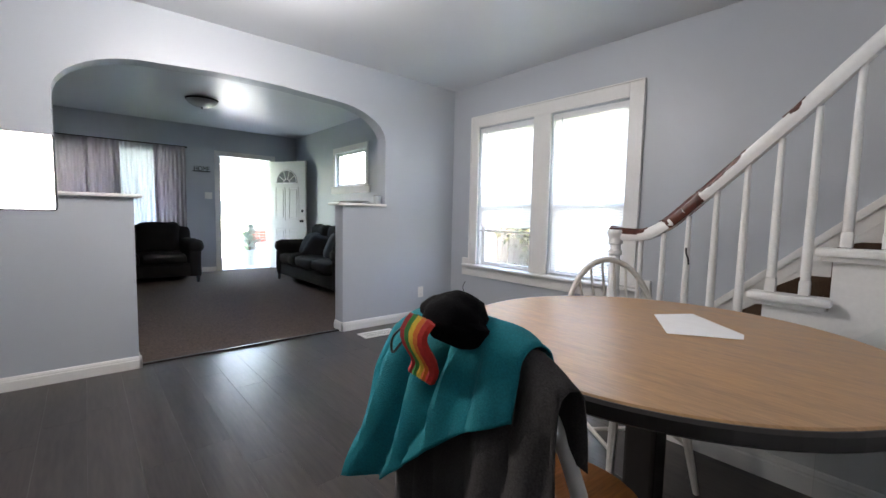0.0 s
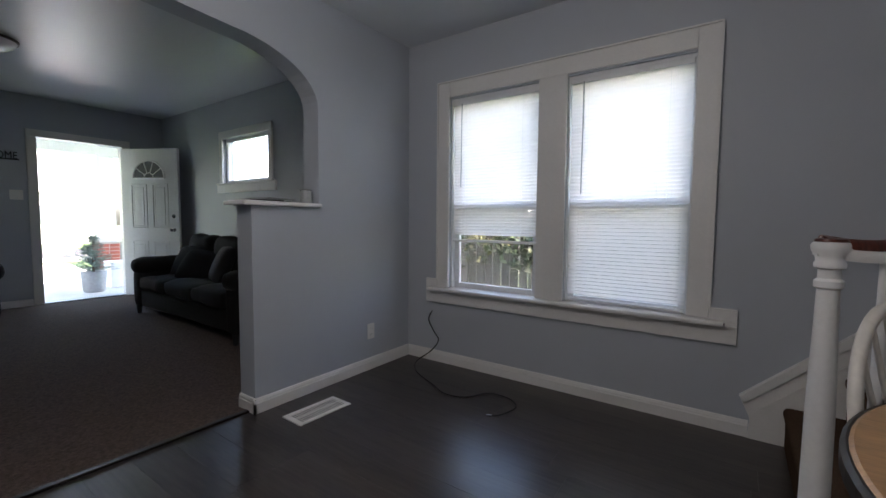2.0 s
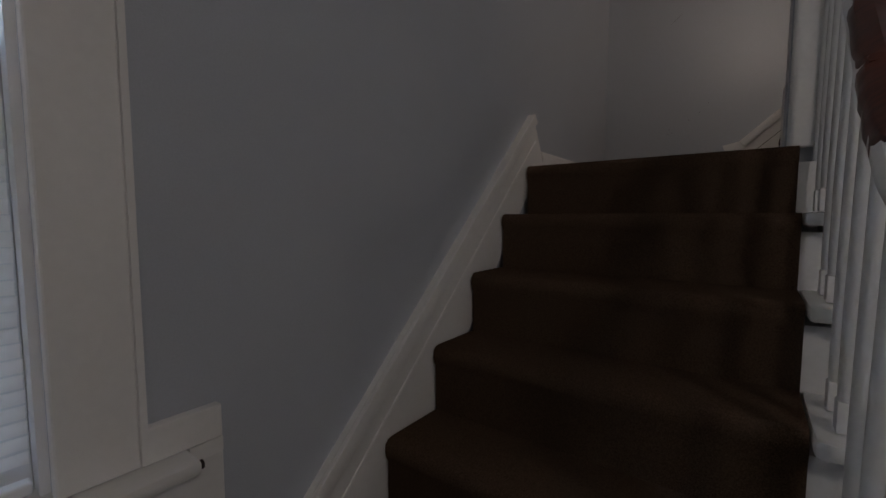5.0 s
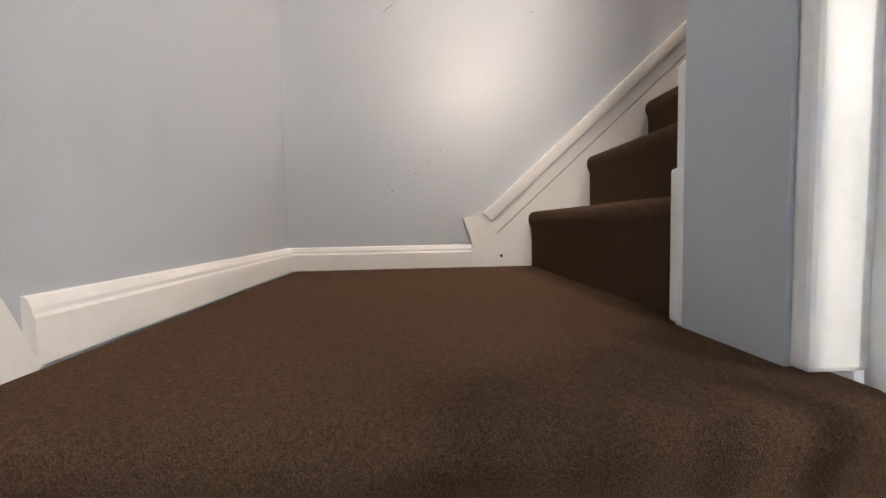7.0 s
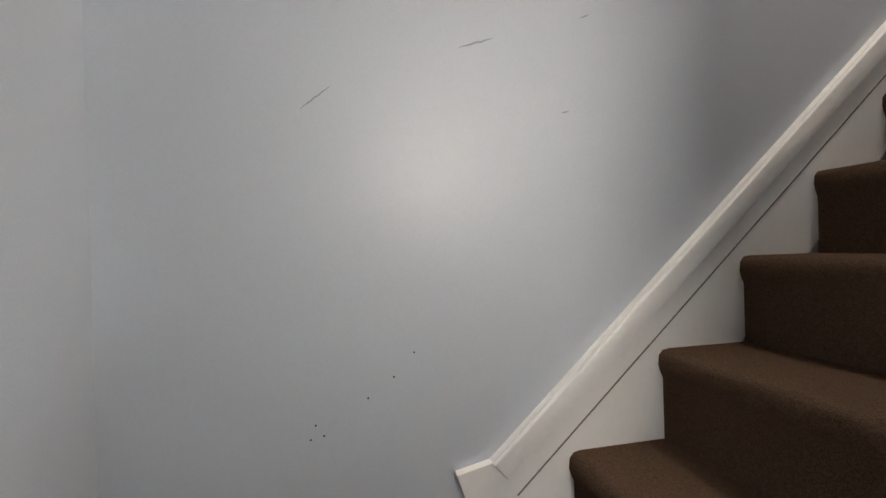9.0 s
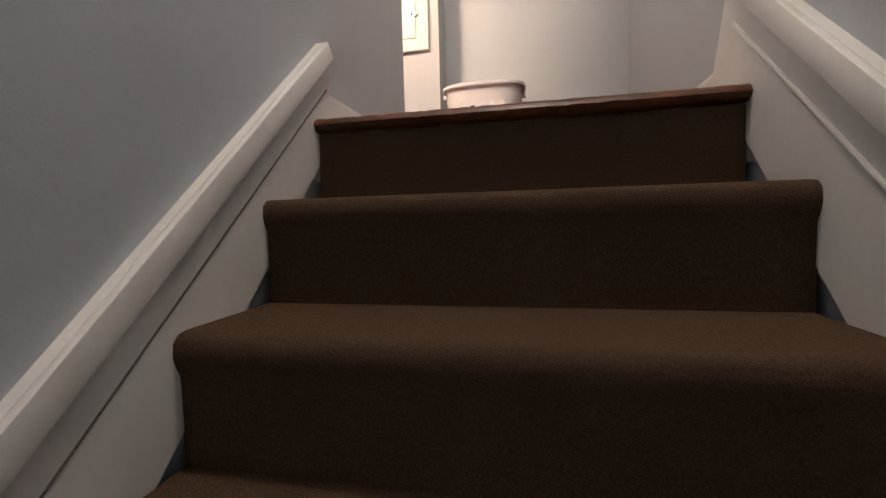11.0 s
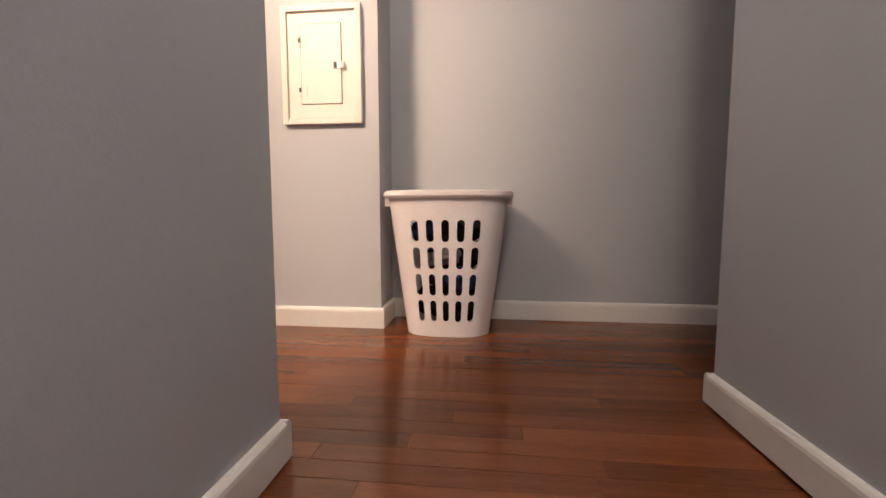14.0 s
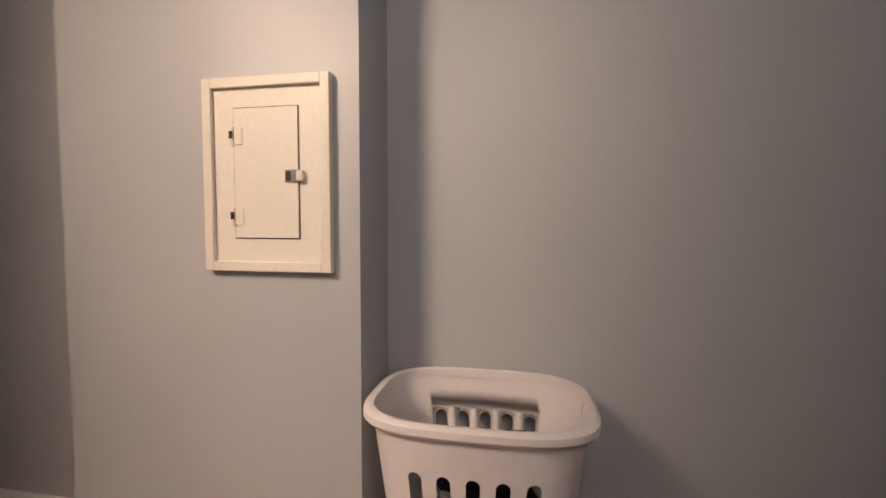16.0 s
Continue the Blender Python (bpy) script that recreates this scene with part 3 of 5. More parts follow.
def blind(x0, x1, bottom, label, wand_len):
    b = thing("mini_blind", label, "blind", ((x0 + x1) / 2, 0.03, WZ1), group="window blinds")
    part("headrail", B(x0 + 0.004, x1 - 0.004, 0.015, 0.045, WZ1 - 0.052, WZ1 - 0.0205, bevel=0.003), M_VINYL, b)
    pitch = 0.0225
    top = WZ1 - 0.062
    n = int((top - bottom - 0.02) / pitch)
    me = None
    for i in range(n):
        z = top - i * pitch
        if me is None:
            bm = bmesh.new()
            rows = []
            for k in range(5):
                a = (k / 4 - 0.5)
                rows.append([bm.verts.new((s * (x1 - x0 - 0.014) / 2, -a * 0.0065 + 0.0026 * (1 - 4 * a * a), a * 0.0213)) for s in (-1, 1)])
            for p, q in zip(rows, rows[1:]):
                bm.faces.new((p[0], p[1], q[1], q[0]))
            me = mesh_of("slat", bm, M_SLAT, True)
        s = new("slat", me)
        s.parent = b
        s.location = (random.uniform(-0.0012, 0.0012), 0.0 + random.uniform(-0.0003, 0.0003), z - WZ1)
        s.rotation_euler = (random.uniform(-0.006, 0.006), random.uniform(-0.0003, 0.0003), 0)
    part("bottom_rail", B(x0 + 0.006, x1 - 0.006, 0.018, 0.042, bottom, bottom + 0.018, bevel=0.004), M_VINYL, b)
    for u in (0.17, 0.83):
        x = x0 + (x1 - x0) * u
        part("ladder_cord", cyl(bmesh.new(), (x, 0.0165, bottom + 0.01), (x, 0.0165, WZ1 - 0.03), 0.0012, seg=5), M_VINYL, b)
    part("tilt_wand", cyl(bmesh.new(), (x0 + 0.085, 0.004, WZ1 - 0.06 - wand_len), (x0 + 0.085, 0.010, WZ1 - 0.045), 0.0038, seg=6), M_GALV, b, "grey plastic tilt wand")
    return b


blind(WX0 + 0.012, WX1 - 0.012, 0.955, "white metal mini blind raised partway up", 0.60)
blind(WX2 + 0.012, WX3 - 0.012, 0.606, "white metal mini blind let down to the sill", 0.68)


# ---- lamps of the place, and added fill lamps ----
def point_light(name, at, power, color, radius):
    d = bpy.data.lights.new(name, "POINT")
    d.energy, d.color, d.shadow_soft_size = power, color, radius
    ob = new(name, d)
    ob.location = at
    return ob


# glowing glass of the added fill lamps
M_FILL_GLOBE = glow("fill_lamp_glass", (1.0, 0.80, 0.62), 0.8)
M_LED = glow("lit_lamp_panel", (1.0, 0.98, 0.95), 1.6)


def ceiling_lamp(name, at, label, glass, r=0.15):
    x, y, z = at
    t = thing(name, label, "ceiling lamp", at)
    part("canopy", lathe(bmesh.new(), [(r * 1.02, -0.03), (r * 1.05, -0.012), (r * 0.9, -0.001)], at, 28), M_BRONZE, t, smooth=True)
    part("bowl", lathe(bmesh.new(), [(0.006, -0.115), (r * 0.35, -0.108), (r * 0.65, -0.09), (r * 0.88, -0.062), (r * 0.98, -0.031)], at, 28), glass, t, smooth=True)
    part("finial", lathe(bmesh.new(), [(0.003, -0.14), (0.011, -0.13), (0.007, -0.12), (0.014, -0.1155)], at, 12), M_BRONZE, t, smooth=True)
    return t


ceiling_lamp("ceiling_lamp", (-2.97, -1.92, HL), "unlit flush ceiling lamp with frosted glass bowl", M_LAMPGLASS, 0.19)
# stands in for a carried light: panel clamped at wall end, lighting the landing
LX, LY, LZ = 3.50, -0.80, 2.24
cl = thing("standin_light", "small lit panel light added on a white board in place of a carried light", "lamp", (3.575, -0.86, LZ))
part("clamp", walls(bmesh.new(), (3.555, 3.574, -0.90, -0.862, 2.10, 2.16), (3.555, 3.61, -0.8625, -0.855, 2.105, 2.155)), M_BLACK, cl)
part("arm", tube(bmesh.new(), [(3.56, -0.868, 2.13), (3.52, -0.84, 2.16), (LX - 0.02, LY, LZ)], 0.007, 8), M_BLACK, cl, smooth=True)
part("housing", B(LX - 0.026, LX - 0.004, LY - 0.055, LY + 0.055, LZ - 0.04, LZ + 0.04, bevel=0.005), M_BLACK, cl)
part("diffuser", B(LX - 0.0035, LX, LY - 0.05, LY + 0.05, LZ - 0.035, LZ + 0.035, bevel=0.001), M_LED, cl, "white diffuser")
beam = area_light("standin_light_beam", look((LX + 0.004, LY, LZ), (XE, LY - 0.05, LZ - 0.15)), 0.10, 0.07, 0.060, (1.0, 0.88, 0.76))
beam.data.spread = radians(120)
# unseen fill lamp, added to brighten the dining room walls
ceiling_lamp("ceiling_lamp", (1.30, -2.50, H1), "unseen flush ceiling lamp added to brighten the dining room", M_FILL_GLOBE, 0.15)
point_light("dining_fill_light", (1.30, -2.50, H1 - 0.30), 1.6, (0.98, 0.99, 1.0), 0.14)
# lamp added out of view, replacing carried light on the risers and hall
ceiling_lamp("ceiling_lamp", (4.25, -1.85, Z3), "dim unseen flush lamp added to light the upper flight", M_FILL_GLOBE, 0.13)
point_light("stair_fill_light", (4.25, -1.85, Z3 - 0.30), 1.2, (1.0, 0.85, 0.72), 0.13)
# unseen lamp, added to send warm light through the opening into the hall
ceiling_lamp("ceiling_lamp", (5.70, -2.40, Z3), "unseen flush ceiling lamp added for the warm light in the hall", M_FILL_GLOBE, 0.16)
point_light("room_fill_light", (5.70, -2.40, Z3 - 0.36), 6.0, (1.0, 0.74, 0.53), 0.24)

# standing work light beside the half wall
lt = thing("work_light", "glaring white panel light on a black tripod stand", "lamp", (2.08, -3.33, 0))
part("housing", B(2.015, 2.045, -3.43, -3.23, 1.10, 1.30, bevel=0.008), M_BLACK, lt)
part("diffuser", B(2.0455, 2.053, -3.425, -3.235, 1.105, 1.295, bevel=0.003), M_LED, lt, "glaring white diffuser")
part("arm", cyl(bmesh.new(), (2.005, -3.64, 1.18), (2.012, -3.30, 1.18), 0.009), M_BLACK, lt)
part("pole", cyl(bmesh.new(), (2.005, -3.64, 0.35), (2.005, -3.64, 1.19), 0.011), M_BLACK, lt)
for a in (60, 180, 300):
    part("leg", cyl(bmesh.new(), (2.005, -3.64, 0.5), (2.005 + 0.36 * math.cos(radians(a)), -3.64 + 0.36 * math.sin(radians(a)), 0.008), 0.008), M_BLACK, lt)
area_light("work_light_beam", look((2.08, -3.30, 1.2), (2.9, -0.6, 1.25)), 0.2, 0.2, 0.10, (1.0, 0.97, 0.93))


# ---- stair railing ----
rail = thing("stair_railing", "white painted wooden stair railing with chipped paint on its handrail", "railing", (2.43, -0.955, 0))
YRL = -0.952
bm = lathe(bmesh.new(), [(0.045, 0.0), (0.045, 0.16), (0.04, 0.17), (0.045, 0.19), (0.045, 0.21), (0.038, 0.24), (0.036, 0.55), (0.029, 0.82), (0.027, 0.915), (0.035, 0.922), (0.035, 0.94), (0.027, 0.948), (0.027, 0.975),
                         (0.037, 0.98), (0.038, 0.992), (0.034, 1.0), (0.036, 1.015), (0.045, 1.03), (0.047, 1.045), (0.042, 1.055)], (2.44, -0.985, 0), 20)
part("newel_post", bm, M_STAIR_WHITE, rail, "turned white newel post", smooth=True)
part("newel_cap", lathe(bmesh.new(), [(0.040, 1.056), (0.038, 1.064), (0.025, 1.068)], (2.44, -0.985, 0), 20), M_MAHOGANY, rail, "bare dark wood cap", smooth=True)
RAIL = smooth_line([(2.41, -0.985, 1.045), (2.49, -0.974, 1.03), (2.585, YRL, 1.036), (2.69, YRL, 1.095), (2.80, YRL, 1.195), (2.91, YRL, 1.30), (3.137, YRL, 1.525), (3.347, YRL, 1.745), (3.61, YRL, 2.01)], 6)


def sweep(bm, line, prof):
    """Sweeps a (side, up) outline along a line that keeps to upright planes."""
    rings = []
    for i, p in enumerate(line):
        d = (line[min(i + 1, len(line) - 1)] - line[max(i - 1, 0)]).normalized()
        s = Vector((d.y, -d.x, 0)).normalized()
        u = s.cross(d).normalized()
        if u.z < 0:
            u = -u
        rings.append([bm.verts.new(p + s * a + u * b) for a, b in prof])
    n = len(prof)
    for p, q in zip(rings, rings[1:]):
        for i in range(n):
            bm.faces.new((p[i], p[(i + 1) % n], q[(i + 1) % n], q[i]))
    bm.faces.new(rings[0])
    bm.faces.new(list(reversed(rings[-1])))
    return bm


PROF = [(-0.022, -0.03), (0.022, -0.03), (0.03, -0.012), (0.031, 0.008), (0.024, 0.022), (0.0, 0.03), (-0.024, 0.022), (-0.031, 0.008), (-0.03, -0.012)]
CAPP = [(0.0315, 0.004), (0.0325, 0.009), (0.025, 0.0235), (0.0, 0.0318), (-0.025, 0.0235), (-0.0325, 0.009), (-0.0315, 0.004), (0.0, 0.026)]
part("handrail", sweep(bmesh.new(), RAIL, PROF), M_STAIR_WHITE, rail, smooth=True)


CAPF = [(0.023, -0.031), (0.0312, -0.012), (0.0325, 0.009), (0.025, 0.0235), (0.0, 0.0318), (-0.025, 0.0235), (-0.0325, 0.009), (-0.0312, -0.012), (-0.023, -0.031), (0.0, -0.0285)]


def chip(i0, i1, wob, prof=CAPP):
    bm = bmesh.new()
    seg = []
    line = RAIL[i0:i1]
    for k, p in enumerate(line):
        f = 1 - 0.55 * abs(2 * k / (len(line) - 1) - 1) ** wob
        seg.append([(a * f, 0.028 + (b - 0.028) * f + 0.003) if b > 0.024 else (a * (0.55 + 0.45 * f) * (1 + 0.05 * math.sin(k * 2.3)), b + 0.012 * (1 - f)) for a, b in prof])
    rings = []
    for i, p in enumerate(line):
        d = (line[min(i + 1, len(line) - 1)] - line[max(i - 1, 0)]).normalized()
        s = Vector((d.y, -d.x, 0)).normalized()
        u = s.cross(d).normalized()
        u = -u if u.z < 0 else u
        rings.append([bm.verts.new(p + s * a + u * b) for a, b in seg[i]])
    n = len(prof)
    for p, q in zip(rings, rings[1:]):
        for i in range(n):
            bm.faces.new((p[i], p[(i + 1) % n], q[(i + 1) % n], q[i]))
    bm.faces.new(rings[0])
    bm.faces.new(list(reversed(rings[-1])))
    return bm


part("bare_patch", chip(0, 14, 4), M_MAHOGANY, rail, "bare dark wood where paint flaked off", smooth=True)
part("bare_patch", chip(17, 28, 7, CAPF), M_MAHOGANY, rail, "bare dark wood where paint flaked off", smooth=True)
part("bare_patch", chip(26, 34, 4), M_MAHOGANY, rail, "bare dark wood where paint flaked off", smooth=True)
part("bare_patch", chip(36, 39, 2), M_MAHOGANY, rail, "bare dark wood where paint flaked off", smooth=True)
for i in range(10):
    x = 2.562 + 0.1118 * i
    k = min(5, max(1, int((x - X1 + 0.02) / G1) + 1))
    z0 = k * R + 0.004
    z1 = min((p.z - 0.026 for p in RAIL if abs(p.x - x) < 0.03), default=1.0)
    bm = B(x - 0.018, x + 0.018, YRL - 0.018, YRL + 0.018, z0, z0 + 0.06, bevel=0.004)
    lathe(bm, [(0.0165, z0 + 0.06), (0.0175, z0 + 0.09), (0.017, z0 + 0.25), (0.0125, z1 - 0.03), (0.0125, z1)], (x, YRL, 0), 10)
    part("baluster", bm, M_STAIR_WHITE, rail, smooth=True)
bm = B(3.575, 3.60, -0.955, -0.872, ZL, 2.2, bevel=0.006)
structure("post_trim", bm, M_STAIR_WHITE, "white painted upright board at the wall end", "stair trim")
bm = tube(bmesh.new(), smooth_line([(2.788, -0.972, 0.98), (2.79, -0.976, 0.955), (2.80, -0.975, 0.93), (2.803, -0.972, 0.90)], 4), 0.004, 6)
tagged(part("hair_tie", bm, M_BLACK), "thin black hair tie looped round a white baluster", "hair tie")
bm = B(XR + 0.001, XR + 0.028, -0.886, -0.863, ZL + 0.004, ZL + 0.24, bevel=0.006)
structure("corner_trim", bm, M_TRIM, "chipped white upright trim at the landing corner", "stair trim")
tagged(part("nail_hole", cyl(bmesh.new(), (XE - 0.0215, -0.785, ZL + 0.04), (XE - 0.019, -0.785, ZL + 0.04), 0.006), M_BLACK), "small dark hole in the white skirt board", "hole")


# ---- dining table ----
TX, TY = 2.99, -1.80
tb = thing("dining_table", "round oak laminate dining table with a dark edge and pedestal", "table", (TX, TY, 0))
part("tabletop", lathe(bmesh.new(), [(0.618, 0.722), (0.618, 0.746), (0.612, 0.750)], (TX, TY, 0), 72), M_LAMINATE, tb)
part("edge_band", lathe(bmesh.new(), [(0.590, 0.708), (0.622, 0.708), (0.629, 0.714), (0.629, 0.740), (0.622, 0.7465), (0.6185, 0.7465), (0.6185, 0.712), (0.592, 0.712)], (TX, TY, 0), 72), M_EDGE, tb, "dark rounded edge band")
part("column", B(TX - 0.05, TX + 0.05, TY - 0.05, TY + 0.05, 0.10, 0.708, bevel=0.012), M_EDGE, tb, "dark pedestal column")
for a in (45, 135, 225, 315):
    d = Vector((math.cos(radians(a)), math.sin(radians(a)), 0))
    c = Vector((TX, TY, 0))
    bm = tube(bmesh.new(), [c + d * 0.03 + Vector((0, 0, 0.14)), c + d * 0.18 + Vector((0, 0, 0.10)), c + d * 0.36 + Vector((0, 0, 0.035))], 0.03, 8, taper=[0.045, 0.036, 0.026])
    part("foot", bm, M_EDGE, tb)
    part("foot_pad", cyl(bmesh.new(), c + d * 0.35 + Vector((0, 0, 0.0)), c + d * 0.35 + Vector((0, 0, 0.02)), 0.02), M_BLACK, tb)
bm = bmesh.new()
prism(bm, [(2.89, -1.545), (2.975, -1.405), (3.19, -1.60), (3.205, -1.665), (3.03, -1.785)], "z", 0.7515, 0.7525)
tagged(part("paper", bm, M_PAPER), "sheet of white paper lying on the table", "paper")


# ---- windsor chairs ----
def hoop_chair(label, m):
    c = thing("dining_chair", label, "chair", m, group="hoop-back dining chairs")
    seat = bmesh.new()
    lathe(seat, [(0.17, 0.415), (0.20, 0.42), (0.212, 0.435), (0.205, 0.448), (0.15, 0.445), (0.06, 0.442)], (0, 0, 0), 28)
    part("seat", seat, M_SEAT, c, "honey-coloured wooden seat", smooth=True, at=Matrix.Identity(4))
    hoop = []
    for i in range(25):
        a = math.pi * i / 24
        z = 0.44 + 0.47 * math.sin(a) ** 0.75
        hoop.append(Vector((-0.16 - 0.10 * (z - 0.44) / 0.47, 0.235 * math.cos(a) * (0.72 + 0.28 * min(1, (z - 0.44) / 0.2)), z)))
    bm = tube(bmesh.new(), hoop, 0.014, 10)
    part("hoop", bm, M_CHAIR, c, smooth=True, at=Matrix.Identity(4))
    for k in range(6):
        y = -0.15 + 0.06 * k
        zt = 0.44 + 0.47 * (1 - (y / 0.235) ** 2) ** 0.38
        bm = cyl(bmesh.new(), (-0.165, y * 0.8, 0.44), (-0.16 - 0.10 * (zt - 0.44) / 0.47, y, zt), 0.008, 0.006, 8)
        part("spindle", bm, M_CHAIR, c, at=Matrix.Identity(4))
    for sx, sy in ((1, 1), (1, -1), (-1, 1), (-1, -1)):
        bm = tube(bmesh.new(), [(sx * 0.13, sy * 0.13, 0.42), (sx * 0.155, sy * 0.155, 0.26), (sx * 0.20, sy * 0.19, 0.0)], 0.015, 8, taper=[0.013, 0.019, 0.012])
        part("leg", bm, M_CHAIR, c, smooth=True, at=Matrix.Identity(4))
    for a, b in (((-0.17, 0.17, 0.18), (0.17, 0.17, 0.18)), ((-0.17, -0.17, 0.18), (0.17, -0.17, 0.18)), ((0, -0.17, 0.18), (0, 0.17, 0.18))):
        part("stretcher", cyl(bmesh.new(), a, b, 0.009, seg=8), M_CHAIR, c, at=Matrix.Identity(4))
    return c


hoop_chair("cream hoop-back wooden chair tucked under the table", pose(2.735, -1.365, 0, 0, 0, -35))
CH = pose(3.02, -2.36, 0, 0, 0, 84)
hoop_chair("cream hoop-back wooden chair draped with clothes", CH)


def u_side(u):
    """How far along the short side of a crooked drape."""
    return 1 - min(1, max(0, u * 1.5))


def drape(across0, across1, front, back, top, lift, sag, seed, flare=0.0, off=0.016, slope=0.0, fold=1.0, lines=None):
    """Cloth over the chair's back: across the chair, down its front and its back."""
    bm = bmesh.new()
    nu, nv = 34, 44
    rows = []
    for j in range(nv):
        v = j / (nv - 1)
        s = -front + (front + back) * v
        row = []
        for i in range(nu):
            u = i / (nu - 1)
            y = across0 + (across1 - across0) * u
            s = -front + (front + back * (1 - slope * u_side(u))) * v
            zt = top - 0.55 * max(0, abs(y) - 0.06) ** 2 * 3.4 + lift
            r = off + 0.006
            if abs(s) < r * 1.57:
                a = s / r
                x, z = -0.262 - r * math.sin(a), zt + r * math.cos(a) - r
            else:
                side = 1 if s > 0 else -1
                dd = abs(s) - r * 1.57
                x, z = -0.262 - side * r + 0.10 * dd * (0.75 if side < 0 else 0.2) * 1, zt - r - dd
                x -= side * flare * dd
            w = min(1, abs(s) / 0.12)
            f = noise.noise(Vector((y * 9 + seed, s * 1.6, seed))) * 0.030 + noise.noise(Vector((y * 24, s * 5, seed + 3))) * 0.010
            f += 0.012 * math.sin(y * 46 + 3 * noise.noise(Vector((s * 3, seed, 0))))
            f *= fold
            x -= (1 if s > 0 else -1) * abs(f) * w
            yy = y + flare * 0.5 * max(0, s) * (u - 0.4) + 0.02 * noise.noise(Vector((s * 6, y * 4, seed + 9))) * w
            z += sag * noise.noise(Vector((y * 5, seed, 7))) * max(0, s)
            row.append(bm.verts.new((x, yy, z)))
        rows.append(row)
    for p, q in zip(rows, rows[1:]):
        for i in range(nu - 1):
            bm.faces.new((p[i], p[i + 1], q[i + 1], q[i]))
    if lines is not None:
        lines.append([CH @ w.co for w in rows[-1]])
        lines.extend([[CH @ r[i].co for r in rows[nv // 3:nv - 1]] for i in (0, 3)])
    return bm


def cloth(name, bm, material, label, category, thick=0.004):
    ob = tagged(part(name, bm, material, smooth=True, at=CH), label, category)
    so = ob.modifiers.new("thickness", "SOLIDIFY")
    so.thickness = thick
    so.offset = 1
    return ob


cloth("jacket", drape(-0.235, 0.235, 0.16, 0.62, 0.905, 0.008, 0.3, 1.7, 0.02, 0.018), M_GREY_FABRIC, "charcoal grey jacket hung over the chair back", "jacket")
edges = []
sh = cloth("shorts", drape(-0.165, 0.25, 0.14, 0.36, 0.905, 0.018, 0.12, 5.2, 0.28, 0.028, 0.66, 2.0, edges), M_TEAL, "crumpled teal shorts lying over the grey jacket", "shorts")
M_GREY_TRIM = mat("grey_knit_trim", (0.36, 0.38, 0.41), 0.9, amount=0.05)
part("hem", tube(bmesh.new(), edges[0], 0.009, 7), M_GREY_TRIM, sh, "pale grey hem trim", smooth=True)
for line in edges[1:]:
    part("waistband", tube(bmesh.new(), line, 0.012, 8, taper=[0.011 + 0.0025 * math.sin(k * 2.1) for k in range(len(line))]), M_TEAL, sh, "ribbed teal waistband", smooth=True)
# cap with a striped tie
bm = bmesh.new()
bmesh.ops.create_icosphere(bm, subdivisions=4, radius=1)
for v in bm.verts:
    p = v.co.copy()
    f = 1 + 0.13 * noise.noise(p * 1.7) + 0.05 * noise.noise(p * 5)
    v.co = Vector((p.x * 0.062, p.y * 0.068 - (0.014 if p.z < 0 else 0), p.z * (0.058 if p.z > 0 else 0.04))) * f
cap = tagged(part("cap", bm, M_HAT, smooth=True, at=CH @ pose(-0.312, -0.01, 0.915, 0, 14, 12)), "black knitted cap resting on top of the clothes", "cap")
tie_mats = [((0.55, 0.03, 0.02), "red_tie"), ((0.75, 0.20, 0.03), "orange_tie"), ((0.75, 0.55, 0.05), "yellow_tie"), ((0.05, 0.25, 0.06), "green_tie"), ((0.45, 0.03, 0.03), "red_tie_edge")]
tie = thing("striped_wristband", "rainbow striped woven band hanging from the cap", "band", CH @ Vector((-0.34, 0.09, 0.95)))
for i, (col, nm) in enumerate(tie_mats):
    line = [CH @ Vector((-0.385 - 0.012 * math.sin(k * 0.6), -0.045 + 0.0145 * i + 0.012 * k / 10 + 0.006 * math.sin(k * 0.8), 0.932 - 0.012 * k)) for k in range(10)]
    part("stripe", tube(bmesh.new(), line, 0.0095, 6), mat(nm, col, 0.9, grain=200, amount=0.1, bump=0.3), tie, smooth=True)
loop = smooth_line([(-0.36, 0.035, 0.925), (-0.395, 0.065, 0.885), (-0.40, 0.06, 0.855), (-0.39, 0.04, 0.88), (-0.36, 0.02, 0.92)], 5)
part("cord", tube(bmesh.new(), [CH @ p for p in loop], 0.0025, 5), M_BLACK, tie)

# ---- small things in the dining room ----
def floor_vent():
    m = pose(0.262, -1.13, 0, 0, 0, -2)
    t = thing("floor_vent", "white metal floor register set in the dark floor", "vent", m)
    bm = box(bmesh.new(), -0.085, 0.085, 0.148, 0.175, 0.001, 0.008, bevel=0.002)
    box(bm, -0.085, 0.085, -0.175, -0.148, 0.001, 0.008, bevel=0.002)
    box(bm, -0.085, -0.058, -0.148, 0.148, 0.001, 0.008, bevel=0.002)
    box(bm, 0.058, 0.085, -0.148, 0.148, 0.001, 0.008, bevel=0.002)
    part("frame", bm, M_PLATE, t, at=Matrix.Identity(4))
    part("backing", box(bmesh.new(), -0.06, 0.06, -0.15, 0.15, 0.0005, 0.0015), M_BRONZE, t, at=Matrix.Identity(4))
    for i in range(20):
        y = -0.142 + 0.01495 * i
        part("slat", box(bmesh.new(), -0.058, 0.058, y - 0.0030, y + 0.0030, 0.002, 0.005), M_PLATE, t, at=Matrix.Identity(4))
    part("divider", box(bmesh.new(), -0.006, 0.006, -0.148, 0.148, 0.0062, 0.0075), M_PLATE, t, at=Matrix.Identity(4))


floor_vent()


